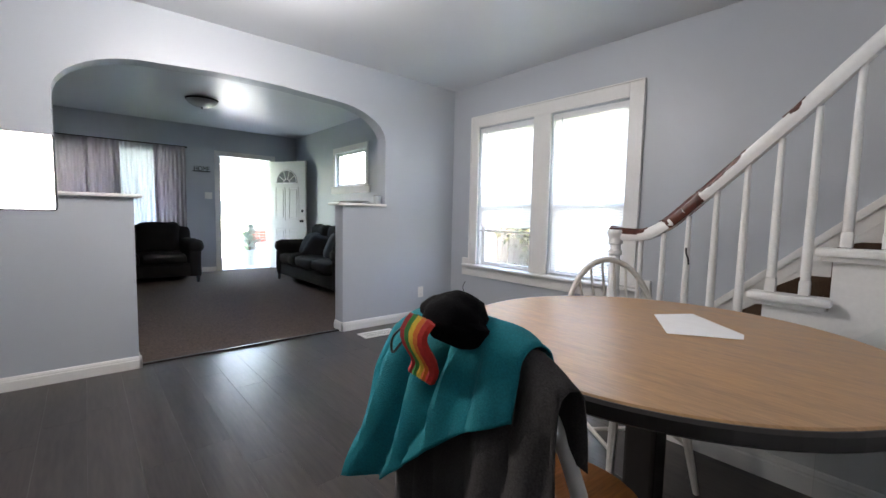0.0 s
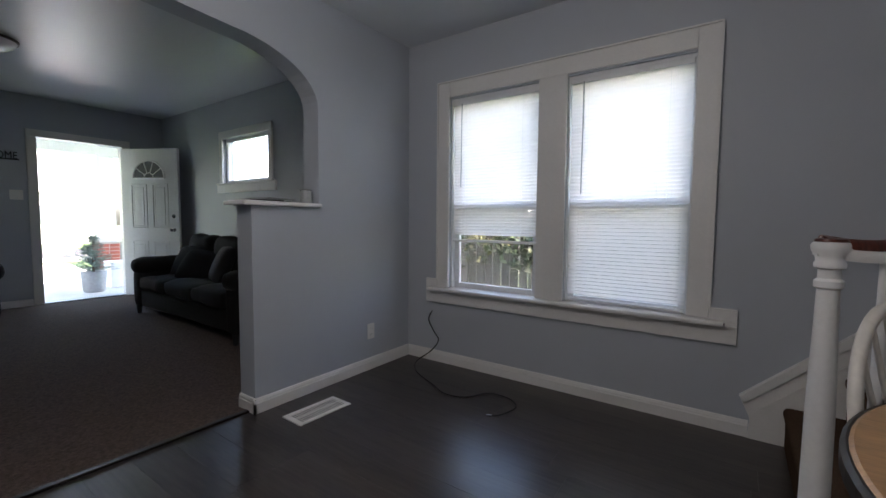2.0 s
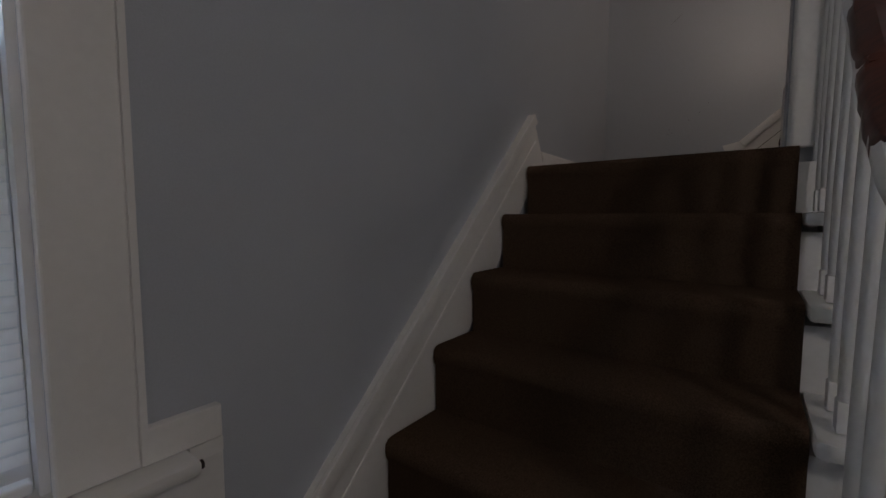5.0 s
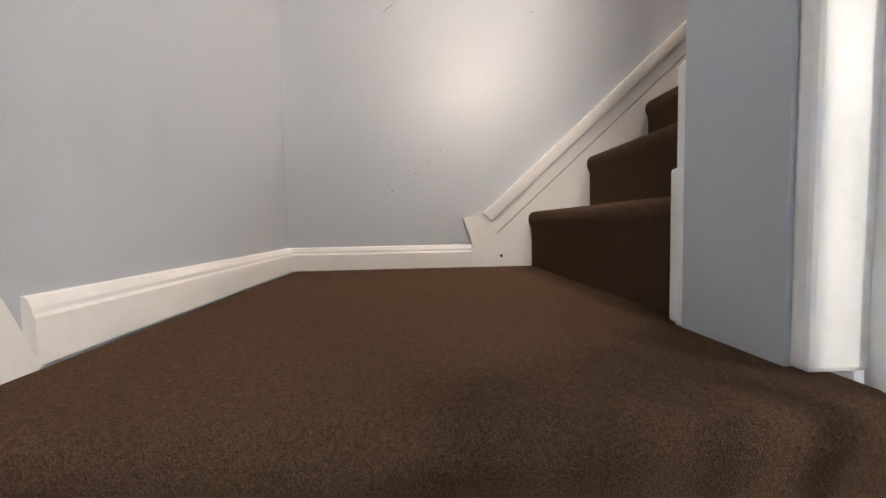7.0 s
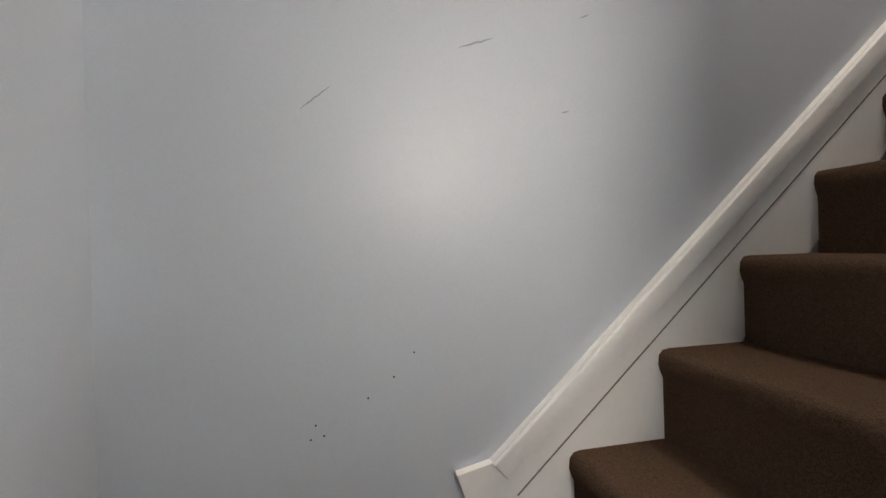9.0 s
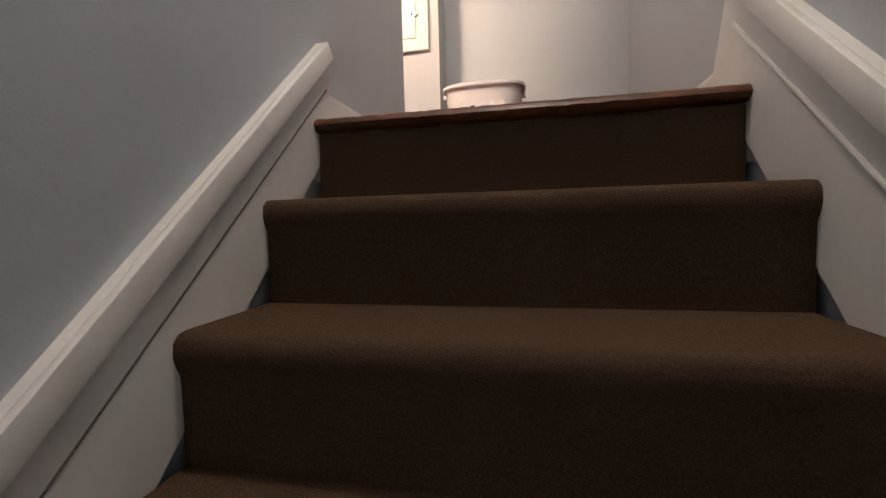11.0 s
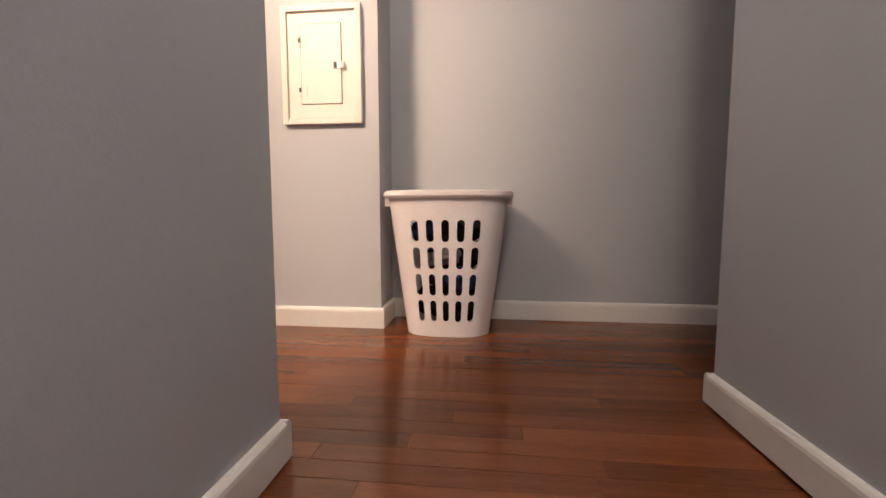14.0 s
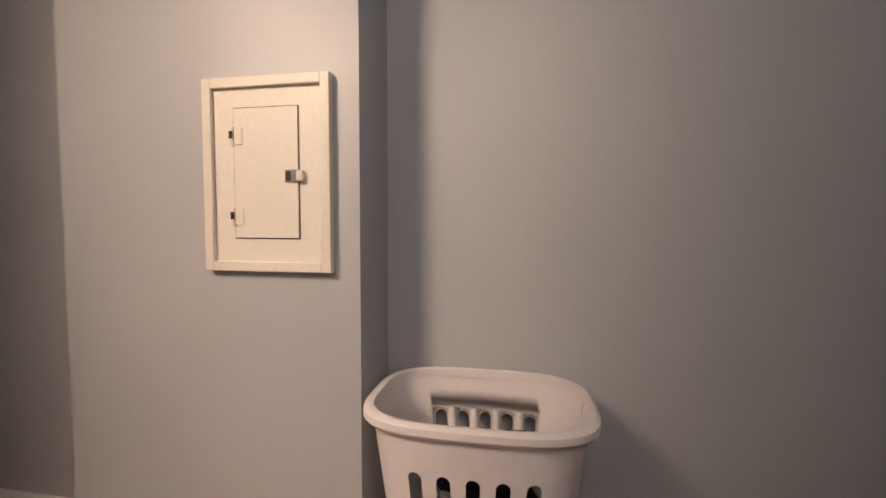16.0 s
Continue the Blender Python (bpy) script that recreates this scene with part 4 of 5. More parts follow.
def outlet(name, at, wall_axis, label):
    t = thing(name, label, "outlet", at)
    x, y, z = at
    part("plate", B(x, x + 0.006, y - 0.036, y + 0.036, z - 0.058, z + 0.058, bevel=0.003), M_PLATE, t)
    for dz in (-0.022, 0.022):
        s = part("socket", B(x + 0.006, x + 0.0085, y - 0.016, y + 0.016, z + dz - 0.014, z + dz + 0.014, bevel=0.002), M_PLATE, t)
        part("slot", walls(bmesh.new(), (x + 0.0086, x + 0.0092, y - 0.008, y - 0.006, z + dz - 0.004, z + dz + 0.006), (x + 0.0086, x + 0.0092, y + 0.006, y + 0.008, z + dz - 0.004, z + dz + 0.006)), M_BLACK, s)
    return t


outlet("wall_outlet", (0.0005, -0.44, 0.285), "x", "white wall outlet above the baseboard")
cord = smooth_line([(0.256, -0.012, 0.40), (0.235, -0.03, 0.33), (0.30, -0.05, 0.25), (0.36, -0.07, 0.19), (0.30, -0.09, 0.10), (0.20, -0.14, 0.012), (0.33, -0.30, 0.006), (0.56, -0.42, 0.006), (0.72, -0.50, 0.006), (0.86, -0.47, 0.006), (0.95, -0.33, 0.006), (1.10, -0.33, 0.006), (1.18, -0.42, 0.006), (1.15, -0.56, 0.006), (1.10, -0.60, 0.006)], 8)
cb = tagged(part("cable", tube(bmesh.new(), cord, 0.0045, 7), M_BLACK, smooth=True), "black coaxial cable trailing from the wall onto the floor", "cable")
part("connector", cyl(bmesh.new(), (1.085, -0.606, 0.006), (1.115, -0.594, 0.006), 0.0065), M_CHROME, cb, "metal connector")
bm = bmesh.new()
prism(bm, [(3.33, 0.0), (3.33, 0.64), (3.47, 0.76), (3.66, 0.76), (3.66, 0.0)], "y", -1.10, -1.108)
gl = tagged(part("glass_sheet", bm, M_GLASS), "clear glass sheet leaning by the stair side", "glass sheet")
# mail and a can on the half wall
for i, (y0, y1, x0, x1, a) in enumerate(((-1.40, -1.18, -0.17, 0.0, 4), (-1.36, -1.16, -0.15, -0.02, -9), (-1.33, -1.05, -0.18, -0.04, 3), (-1.29, -1.12, -0.12, 0.01, 14))):
    bm = B(-0.085, 0.085, -0.11, 0.11, 0, 0.005, bevel=0.001)
    tagged(part("envelope", bm, (M_PAPER, M_SIGN, M_PAPER, M_GALV)[i], at=pose((x0 + x1) / 2, (y0 + y1) / 2, 1.2135 + 0.0055 * i, 0, 0, a)), "letter lying in a loose pile of mail on the ledge", "mail", "mail on the ledge")
can = thing("tin_can", "small silver can standing at the end of the ledge", "can", (-0.06, -0.955, 1.2135))
part("body", lathe(bmesh.new(), [(0.036, 0.0), (0.038, 0.004), (0.038, 0.078), (0.036, 0.082)], (-0.06, -0.955, 1.2135), 20), M_GALV, can, smooth=True)
part("rim", lathe(bmesh.new(), [(0.0375, 0.0825), (0.039, 0.085), (0.037, 0.088), (0.03, 0.086)], (-0.06, -0.955, 1.2135), 20), M_CHROME, can, smooth=True)


# ---- living room things ----
def puffy(bm, x0, x1, y0, y1, z0, z1, r=0.06, amp=0.012, seed=0.0):
    """A soft upholstered block."""
    t = bmesh.new()
    box(t, x0, x1, y0, y1, z0, z1)
    bmesh.ops.subdivide_edges(t, edges=t.edges[:], cuts=7, use_grid_fill=True)
    c = Vector(((x0 + x1) / 2, (y0 + y1) / 2, (z0 + z1) / 2))
    h = Vector((abs(x1 - x0) / 2, abs(y1 - y0) / 2, abs(z1 - z0) / 2))
    rr = min(r, min(h) * 0.95)
    for v in t.verts:
        d = v.co - c
        q = Vector((max(-h.x + rr, min(h.x - rr, d.x)), max(-h.y + rr, min(h.y - rr, d.y)), max(-h.z + rr, min(h.z - rr, d.z))))
        o = d - q
        v.co = c + q + (o.normalized() * rr if o.length > 1e-6 else Vector())
        v.co += o.normalized() * amp * noise.noise(v.co * 5 + Vector((seed, 0, 0))) if o.length > 1e-6 else Vector()
    me = bpy.data.meshes.new("soft")
    t.to_mesh(me)
    t.free()
    bm.from_mesh(me)
    bpy.data.meshes.remove(me)
    return bm


def sofa(label, m, length, seats):
    """Back along -x; front faces +x; runs along y from 0 to length."""
    s = thing("sofa", label, "sofa", m, group="black sofas")
    I = Matrix.Identity(4)
    part("base", puffy(bmesh.new(), 0.08, 0.86, 0.05, length - 0.05, 0.09, 0.30, 0.04), M_BLACK_LEATHER, s, smooth=True, at=I)
    part("backrest", puffy(bmesh.new(), 0.0, 0.24, 0.06, length - 0.06, 0.12, 0.86, 0.09), M_BLACK_LEATHER, s, smooth=True, at=I)
    for y in (0.0, length - 0.22):
        bm = puffy(bmesh.new(), 0.04, 0.88, y + 0.02, y + 0.20, 0.08, 0.52, 0.05)
        puffy(bm, 0.02, 0.91, y - 0.015, y + 0.235, 0.46, 0.66, 0.095, seed=y)
        part("armrest", bm, M_BLACK_LEATHER, s, smooth=True, at=I)
    w = (length - 0.44) / seats
    for k in range(seats):
        y = 0.22 + k * w
        part("seat_cushion", puffy(bmesh.new(), 0.20, 0.90, y + 0.006, y + w - 0.006, 0.29, 0.46, 0.065, 0.02, k), M_BLACK_LEATHER, s, smooth=True, at=I)
        part("back_cushion", puffy(bmesh.new(), 0.14, 0.38, y + 0.01, y + w - 0.01, 0.44, 0.92, 0.10, 0.03, k + 5), M_BLACK_LEATHER, s, smooth=True, at=I)
    for x in (0.08, 0.84):
        for y in (0.08, length - 0.08):
            part("foot", cyl(bmesh.new(), (x, y, 0.0), (x, y, 0.10), 0.022, 0.03), M_BLACK, s, at=I)
    return s


sofa("black upholstered sofa standing along the side wall", pose(-1.27, 0.10, 0.007, 0, 0, -90) @ pose(0, -2.28, 0), 2.28, 3)
sofa("black upholstered loveseat in front of the curtained window", pose(-4.68, -3.40, 0.007), 1.62, 2)


def cushion(at, m, label):
    bm = bmesh.new()
    n = 14
    for side in (1, -1):
        g = [[bm.verts.new(((i / n - 0.5) * 0.44 * (1 - 0.12 * abs(j / n - 0.5)), (j / n - 0.5) * 0.44 * (1 - 0.12 * abs(i / n - 0.5)),
                            side * 0.085 * max(0, (1 - (2 * i / n - 1) ** 4) * (1 - (2 * j / n - 1) ** 4)) ** 0.5)) for i in range(n + 1)] for j in range(n + 1)]
        for p, q in zip(g, g[1:]):
            for i in range(n):
                bm.faces.new((p[i], p[i + 1], q[i + 1], q[i]))
    bmesh.ops.remove_doubles(bm, verts=bm.verts[:], dist=0.001)
    return tagged(part("throw_pillow", bm, M_BLACK_FABRIC, smooth=True, at=m), label, "pillow", "pillows on the sofa")


cushion(None, pose(-3.05, -0.36, 0.60, 62, 0, 12), "black square throw pillow leaning on the sofa's back")
cushion(None, pose(-2.30, -0.36, 0.62, 66, 0, -20), "black square throw pillow slumped on the sofa")
cushion(None, pose(-2.72, -0.40, 0.58, 52, 8, 30), "black square throw pillow leaning on the sofa's back")

# side window
sw = thing("window_3", "small high white window with bright frosted glass", "window", (-2.72, YW, 1.85), kind="structure")
for b4 in ((-3.30, -2.13, 2.13, 2.225), (-3.36, -2.06, 1.45, 1.56)):
    part("window_casing", B(b4[0], b4[1], YW - 0.024, YW - 0.0005, b4[2], b4[3], bevel=0.004), M_TRIM, sw)
for x in (-3.30, -2.205):
    part("window_casing", B(x, x + 0.075, YW - 0.022, YW - 0.0005, 1.5605, 2.1295, bevel=0.004), M_TRIM, sw)
part("window_sill", B(-3.34, -2.09, YW - 0.05, YW + 0.0, 1.552, 1.572, bevel=0.005), M_TRIM, sw)
part("window_frame", walls(bmesh.new(), (-3.25, -3.21, YW + 0.05, YW + 0.09, 1.573, 2.14), (-2.24, -2.20, YW + 0.05, YW + 0.09, 1.573, 2.14), (-3.21, -2.24, YW + 0.05, YW + 0.09, 2.10, 2.14), (-3.21, -2.24, YW + 0.05, YW + 0.09, 1.573, 1.61)), M_VINYL, sw)
pn = part("pane", B(-3.22, -2.23, YW + 0.066, YW + 0.07, 1.60, 2.11), M_GLASS, sw)
pn.visible_shadow = False

# front door with its casing
dc = thing("door_casing", "grey-white painted casing round the open front doorway", "door trim", (XF, -0.8, 0), kind="structure")
part("jamb", B(XF - 0.15, XF + 0.018, DY0 - 0.085, DY0 + 0.012, 0.007, DZ, bevel=0.004), M_TRIM, dc)
part("jamb", B(XF - 0.15, XF + 0.018, DY1 - 0.012, DY1 + 0.085, 0.007, DZ, bevel=0.004), M_TRIM, dc)
part("head", B(XF - 0.15, XF + 0.018, DY0 - 0.085, DY1 + 0.085, DZ + 0.0005, DZ + 0.09, bevel=0.004), M_TRIM, dc)
part("door_sill", B(XF - 0.16, XF + 0.01, DY0 + 0.012, DY1 - 0.012, -0.02, 0.02, bevel=0.004), M_GALV, dc)
DW = 0.88
dr = thing("door_1", "white six-panel front door standing open, with a fan light", "door", pose(XF + 0.025, DY1 - 0.02, 0.02, 0, 0, math.degrees(math.atan2(0.42, 0.80))), kind="structure")
I4 = Matrix.Identity(4)
part("leaf", box(bmesh.new(), 0, DW, -0.022, 0.022, 0.0, 2.07, bevel=0.003), M_DOOR, dr, at=I4)
for x0, x1 in ((0.15, 0.40), (0.48, 0.73)):
    for z0, z1 in ((0.20, 0.78), (0.95, 1.58)):
        bm = bmesh.new()
        for (a, b, c, d) in ((x0, x1, z1 - 0.02, z1), (x0, x1, z0, z0 + 0.02), (x0, x0 + 0.02, z0 + 0.02, z1 - 0.02), (x1 - 0.02, x1, z0 + 0.02, z1 - 0.02)):
            box(bm, a, b, -0.030, -0.0222, c, d, bevel=0.003)
        box(bm, x0 + 0.05, x1 - 0.05, -0.029, -0.0222, z0 + 0.05, z1 - 0.05, bevel=0.006)
        part("door_panel", bm, M_DOOR, dr, at=I4)
bm = bmesh.new()
arc = [(0.44 - 0.245 * math.cos(math.pi * k / 20), 1.66 + 0.245 * math.sin(math.pi * k / 20)) for k in range(21)]
prism(bm, arc, "y", -0.0225, -0.026)
part("fan_glass", bm, mat("grey_fan_glass", (0.18, 0.19, 0.20), 0.15, amount=0.05), dr, "grey half-round glass", at=I4)
bm = bmesh.new()
tube(bm, [Vector((x, -0.03, z)) for x, z in arc], 0.012, 8)
tube(bm, [Vector((0.19, -0.03, 1.66)), Vector((0.44, -0.03, 1.66)), Vector((0.69, -0.03, 1.66))], 0.012, 8)
part("fan_frame", bm, M_DOOR, dr, at=I4)
bm = bmesh.new()
for k in (4, 8, 12, 16):
    x, z = arc[k]
    tube(bm, [Vector((0.44 + (x - 0.44) * 0.3, -0.03, 1.66 + (z - 1.66) * 0.3)), Vector((x, -0.03, z))], 0.006, 6)
tube(bm, [Vector((0.44 - 0.075 * math.cos(math.pi * k / 8), -0.03, 1.66 + 0.075 * math.sin(math.pi * k / 8))) for k in range(9)], 0.006, 6)
part("fan_bars", bm, M_DOOR, dr, at=I4)
part("knob", lathe(bmesh.new(), [(0.028, 0.0), (0.028, 0.008), (0.012, 0.012), (0.012, 0.03), (0.026, 0.04), (0.028, 0.055), (0.018, 0.065)], (0, 0, 0), 16), M_CHROME, dr, "satin metal door knob", smooth=True, at=pose(0.81, -0.022, 0.94, 90, 0, 0))
part("deadbolt", lathe(bmesh.new(), [(0.028, 0.0), (0.027, 0.012), (0.01, 0.016), (0.009, 0.03)], (0, 0, 0), 16), M_CHROME, dr, "satin metal deadbolt", smooth=True, at=pose(0.81, -0.022, 1.13, 90, 0, 0))

# wall sign and switch
cu = bpy.data.curves.new("wall_sign", "FONT")
cu.body = "HOME"
cu.size = 0.125
cu.extrude = 0.006
cu.align_x = "CENTER"
tmp = bpy.data.objects.new("tmp_text", cu)
scene.collection.objects.link(tmp)
bpy.context.view_layer.update()
me = bpy.data.meshes.new_from_object(tmp.evaluated_get(bpy.context.evaluated_depsgraph_get()))
bpy.data.objects.remove(tmp)
me.materials.clear()
me.materials.append(M_SIGN)
sg = new("wall_sign", me)
sg.matrix_world = pose(XF + 0.012, -1.56, 1.82, 90, 0, 90) @ Matrix.Diagonal((0.72, 1, 1, 1))
tagged(sg, "black cut-out word sign reading HOME on the wall", "sign")
sb = part("sign_bar", B(XF + 0.001, XF + 0.010, -1.70, -1.42, 1.808, 1.824), M_SIGN)
sb.parent = sg
sb.matrix_parent_inverse = sg.matrix_world.inverted()
sc = thing("light_switch", "white double light switch by the front door", "switch", (XF, -1.46, 1.39))
part("plate", B(XF + 0.0005, XF + 0.007, -1.52, -1.40, 1.33, 1.45, bevel=0.003), M_PLATE, sc)
for y in (-1.485, -1.435):
    part("toggle", B(XF + 0.0072, XF + 0.016, y - 0.005, y + 0.005, 1.38, 1.40, bevel=0.002), M_PLATE, sc)


# curtained front window
fw = thing("window_4", "wide front window with white casing behind curtains", "window", (XF, -2.85, 1.4), kind="structure")
part("head_casing", B(XF + 0.0005, XF + 0.03, BY0 - 0.09, BY1 + 0.13, BZ1 + 0.02, BZ1 + 0.10, bevel=0.005), M_TRIM, fw)
part("side_casing", B(XF + 0.0005, XF + 0.022, BY1, BY1 + 0.10, BZ0, BZ1 + 0.0195, bevel=0.004), M_TRIM, fw)
part("window_frame", walls(bmesh.new(), (XF - 0.1, XF - 0.06, BY0, BY0 + 0.05, BZ0, BZ1), (XF - 0.1, XF - 0.06, BY1 - 0.05, BY1, BZ0, BZ1), (XF - 0.1, XF - 0.06, -2.88, -2.82, BZ0, BZ1), (XF - 0.1, XF - 0.06, BY0 + 0.05, BY1 - 0.05, 1.40, 1.45), (XF - 0.1, XF - 0.06, BY0 + 0.05, BY1 - 0.05, BZ0, BZ0 + 0.05), (XF - 0.1, XF - 0.06, BY0 + 0.05, BY1 - 0.05, BZ1 - 0.05, BZ1)), M_VINYL, fw)
pn = part("pane", B(XF - 0.082, XF - 0.078, BY0 + 0.04, BY1 - 0.04, BZ0 + 0.04, BZ1 - 0.04), M_GLASS, fw)
pn.visible_shadow = False


def sheer_material(name, color, through_part):
    m = bpy.data.materials.new(name)
    m.use_nodes = True
    nt = m.node_tree
    b = nt.nodes["Principled BSDF"]
    b.inputs["Base Color"].default_value = (*color, 1)
    b.inputs["Roughness"].default_value = 0.9
    tr = nt.nodes.new("ShaderNodeBsdfTranslucent")
    tr.inputs[0].default_value = (*color, 1)
    wv = nt.nodes.new("ShaderNodeTexNoise")
    wv.inputs["Scale"].default_value = 60
    rg = nt.nodes.new("ShaderNodeMapRange")
    rg.inputs["To Min"].default_value = through_part - 0.06
    rg.inputs["To Max"].default_value = through_part + 0.06
    nt.links.new(wv.outputs["Fac"], rg.inputs["Value"])
    mx = nt.nodes.new("ShaderNodeMixShader")
    nt.links.new(rg.outputs[0], mx.inputs[0])
    nt.links.new(b.outputs[0], mx.inputs[1])
    nt.links.new(tr.outputs[0], mx.inputs[2])
    nt.links.new(mx.outputs[0], nt.nodes["Material Output"].inputs[0])
    return m


M_DRAPE = sheer_material("mauve_grey_drape", (0.52, 0.49, 0.53), 0.48)
M_VOILE = sheer_material("pale_voile", (0.74, 0.76, 0.80), 0.62)


def curtain(y0, y1, material, label, x=0.06, folds=9, z0=0.15, z1=2.20):
    bm = bmesh.new()
    nu, nv = folds * 8, 10
    rows = []
    for j in range(nv + 1):
        v = j / nv
        row = []
        for i in range(nu + 1):
            u = i / nu
            w = 0.6 + 0.4 * v
            row.append(bm.verts.new((XF + x + 0.022 * w * math.sin(u * folds * 2 * math.pi + 1.3 * noise.noise(Vector((u * 6, v * 2, y0)))), y0 + (y1 - y0) * u + 0.012 * v * noise.noise(Vector((u * 9, v, 3))), z1 - (z1 - z0) * v)))
        rows.append(row)
    for p, q in zip(rows, rows[1:]):
        for i in range(nu):
            bm.faces.new((p[i], p[i + 1], q[i + 1], q[i]))
    t = tagged(part("curtain", bm, material, smooth=True), label, "curtain", "front window curtains")
    so = t.modifiers.new("thickness", "SOLIDIFY")
    so.thickness = 0.002
    return t


curtain(-2.27, -1.82, M_DRAPE, "gathered mauve-grey curtain at the window's edge", 0.09, 7)
curtain(-2.80, -2.20, M_VOILE, "pale sheer curtain lit by daylight", 0.05, 9)
curtain(-3.15, -2.72, M_DRAPE, "gathered mauve-grey curtain beside the sheers", 0.09, 6)
curtain(-3.70, -3.12, M_DRAPE, "gathered mauve-grey curtain at the window's edge", 0.09, 8)
rd = tagged(part("curtain_rod", cyl(bmesh.new(), (XF + 0.075, -3.85, 2.205), (XF + 0.075, -1.79, 2.205), 0.011), M_BRONZE), "thin dark curtain rod over the front window", "curtain rod")
for y in (-1.80, -3.84):
    part("bracket", B(XF + 0.0005, XF + 0.085, y - 0.008, y + 0.008, 2.19, 2.196), M_BRONZE, rd)

# ---- outdoors ----
structure("ground", walls(bmesh.new(), (-120, 90, 0.32, 140, -0.75, -0.40), (-120, XF - 0.16, -120, 0.32, -0.75, -0.40), (XF - 0.16, 90, -120, -5.02, -0.75, -0.40)), M_GRASS, "green lawn around the houses", "ground")
structure("porch_floor", B(-7.6, XF - 0.16, -4.9, 1.2, -0.398, -0.03), M_CONCRETE, "pale concrete porch floor", "porch")
structure("porch_roof", B(-7.7, XF - 0.15, -5.0, 1.3, 2.55, 2.75), M_SIDING, "white boarded porch ceiling", "porch roof")
structure("porch_beam", B(-7.6, -7.35, -4.95, 1.25, 2.25, 2.55), M_SIDING, "white porch beam", "beam")
structure("driveway", B(-16, -7.62, -3.0, 1.4, -0.402, -0.39), M_CONCRETE, "pale concrete walk and driveway", "driveway")
structure("road", B(-24.5, -18.5, -80, 80, -0.401, -0.385), M_ASPHALT, "grey asphalt street", "road")
structure("pavement", B(-18.4, -17.0, -80, 80, -0.401, -0.375), M_CONCRETE, "pale concrete pavement", "pavement")
pc = thing("porch_column", "square white porch column on a brick pier", "column", (-7.45, 0.10, -0.03))
part("shaft", B(-7.60, -7.34, -0.02, 0.24, 0.75, 2.25, bevel=0.01), M_SIDING, pc)
part("cap_stone", B(-7.68, -7.26, -0.10, 0.32, 0.68, 0.75, bevel=0.008), M_CONCRETE, pc)
bk = B(-7.63, -7.31, -0.05, 0.27, -0.03, 0.68)
pier = part("pier", bk, M_MORTAR, pc, "red brick pier")
bme = mesh_of("brick", box(bmesh.new(), -0.0065, 0.0065, -0.075, 0.075, -0.029, 0.029, bevel=0.003), M_BRICK)
for row in range(10):
    for k in range(2):
        o = new("brick", bme)
        o.parent = pier
        o.location = (-7.304, 0.03 + 0.16 * k + (0.0 if row % 2 else 0.0), 0.01 + 0.067 * row)
        o2 = new("brick", bme)
        o2.parent = pier
        o2.matrix_basis = pose(-7.39 - 0.16 * k, -0.056, 0.01 + 0.067 * row, 0, 0, 90)
wl = thing("porch_wall", "low red brick porch wall with a pale coping", "wall", (-7.45, 0.7, -0.03))
core = part("core", B(-7.55, -7.37, 0.33, 1.2, -0.03, 0.60), M_MORTAR, wl)
part("coping", B(-7.60, -7.32, 0.33, 1.2, 0.60, 0.66, bevel=0.008), M_CONCRETE, wl)
for row in range(9):
    for k in range(5):
        o = new("brick", bme)
        o.parent = core
        o.location = (-7.364, 0.42 + 0.16 * k + (0.04 if row % 2 else 0), 0.01 + 0.067 * row)


def fir(at, label):
    t = thing("potted_fir", label, "potted plant", at)
    x, y, z = at
    part("pot", lathe(bmesh.new(), [(0.125, 0.0), (0.14, 0.02), (0.165, 0.30), (0.175, 0.32), (0.155, 0.325), (0.145, 0.28)], at, 20), M_GALV, t, "pale metal pot", smooth=True)
    part("trunk", cyl(bmesh.new(), (x, y, z + 0.19), (x, y, z + 0.86), 0.018, 0.006, 7), M_TWIG, t)
    rnd = random.Random(4)
    bm = bmesh.new()
    for k in range(190):
        h = rnd.random() ** 0.85
        a = rnd.uniform(0, 2 * math.pi)
        L = (0.24 * (1 - h) + 0.05) * rnd.uniform(0.75, 1.15)
        if k % 24 == 0 and h < 0.5:
            a, L = -math.pi / 2 + rnd.uniform(-0.35, 0.35), 0.40
        p0 = Vector((x, y, z + 0.31 + 0.55 * h))
        d = Vector((math.cos(a), math.sin(a), rnd.uniform(0.0, 0.55))).normalized()
        n = max(4, int(L / 0.022))
        for j in range(n):
            p = p0 + d * L * (j + 1) / n
            for q in range(5):
                e = (d * 0.8 + Vector((rnd.uniform(-1, 1), rnd.uniform(-1, 1), rnd.uniform(-0.7, 0.9)))).normalized() * rnd.uniform(0.022, 0.042)
                w = d.cross(e).normalized() * 0.0045
                bm.faces.new((bm.verts.new(p - w), bm.verts.new(p + w), bm.verts.new(p + e)))
    part("needles", bm, M_FIR, t, "frosted green needles")


fir((-5.97, -0.49, -0.03), "small frosted fir in a pale metal pot on the porch")
bx = tagged(part("storage_bin", B(-6.5, -6.15, -0.22, 0.16, -0.028, 0.40, bevel=0.02), M_VINYL), "pale plastic bin standing on the porch", "bin")


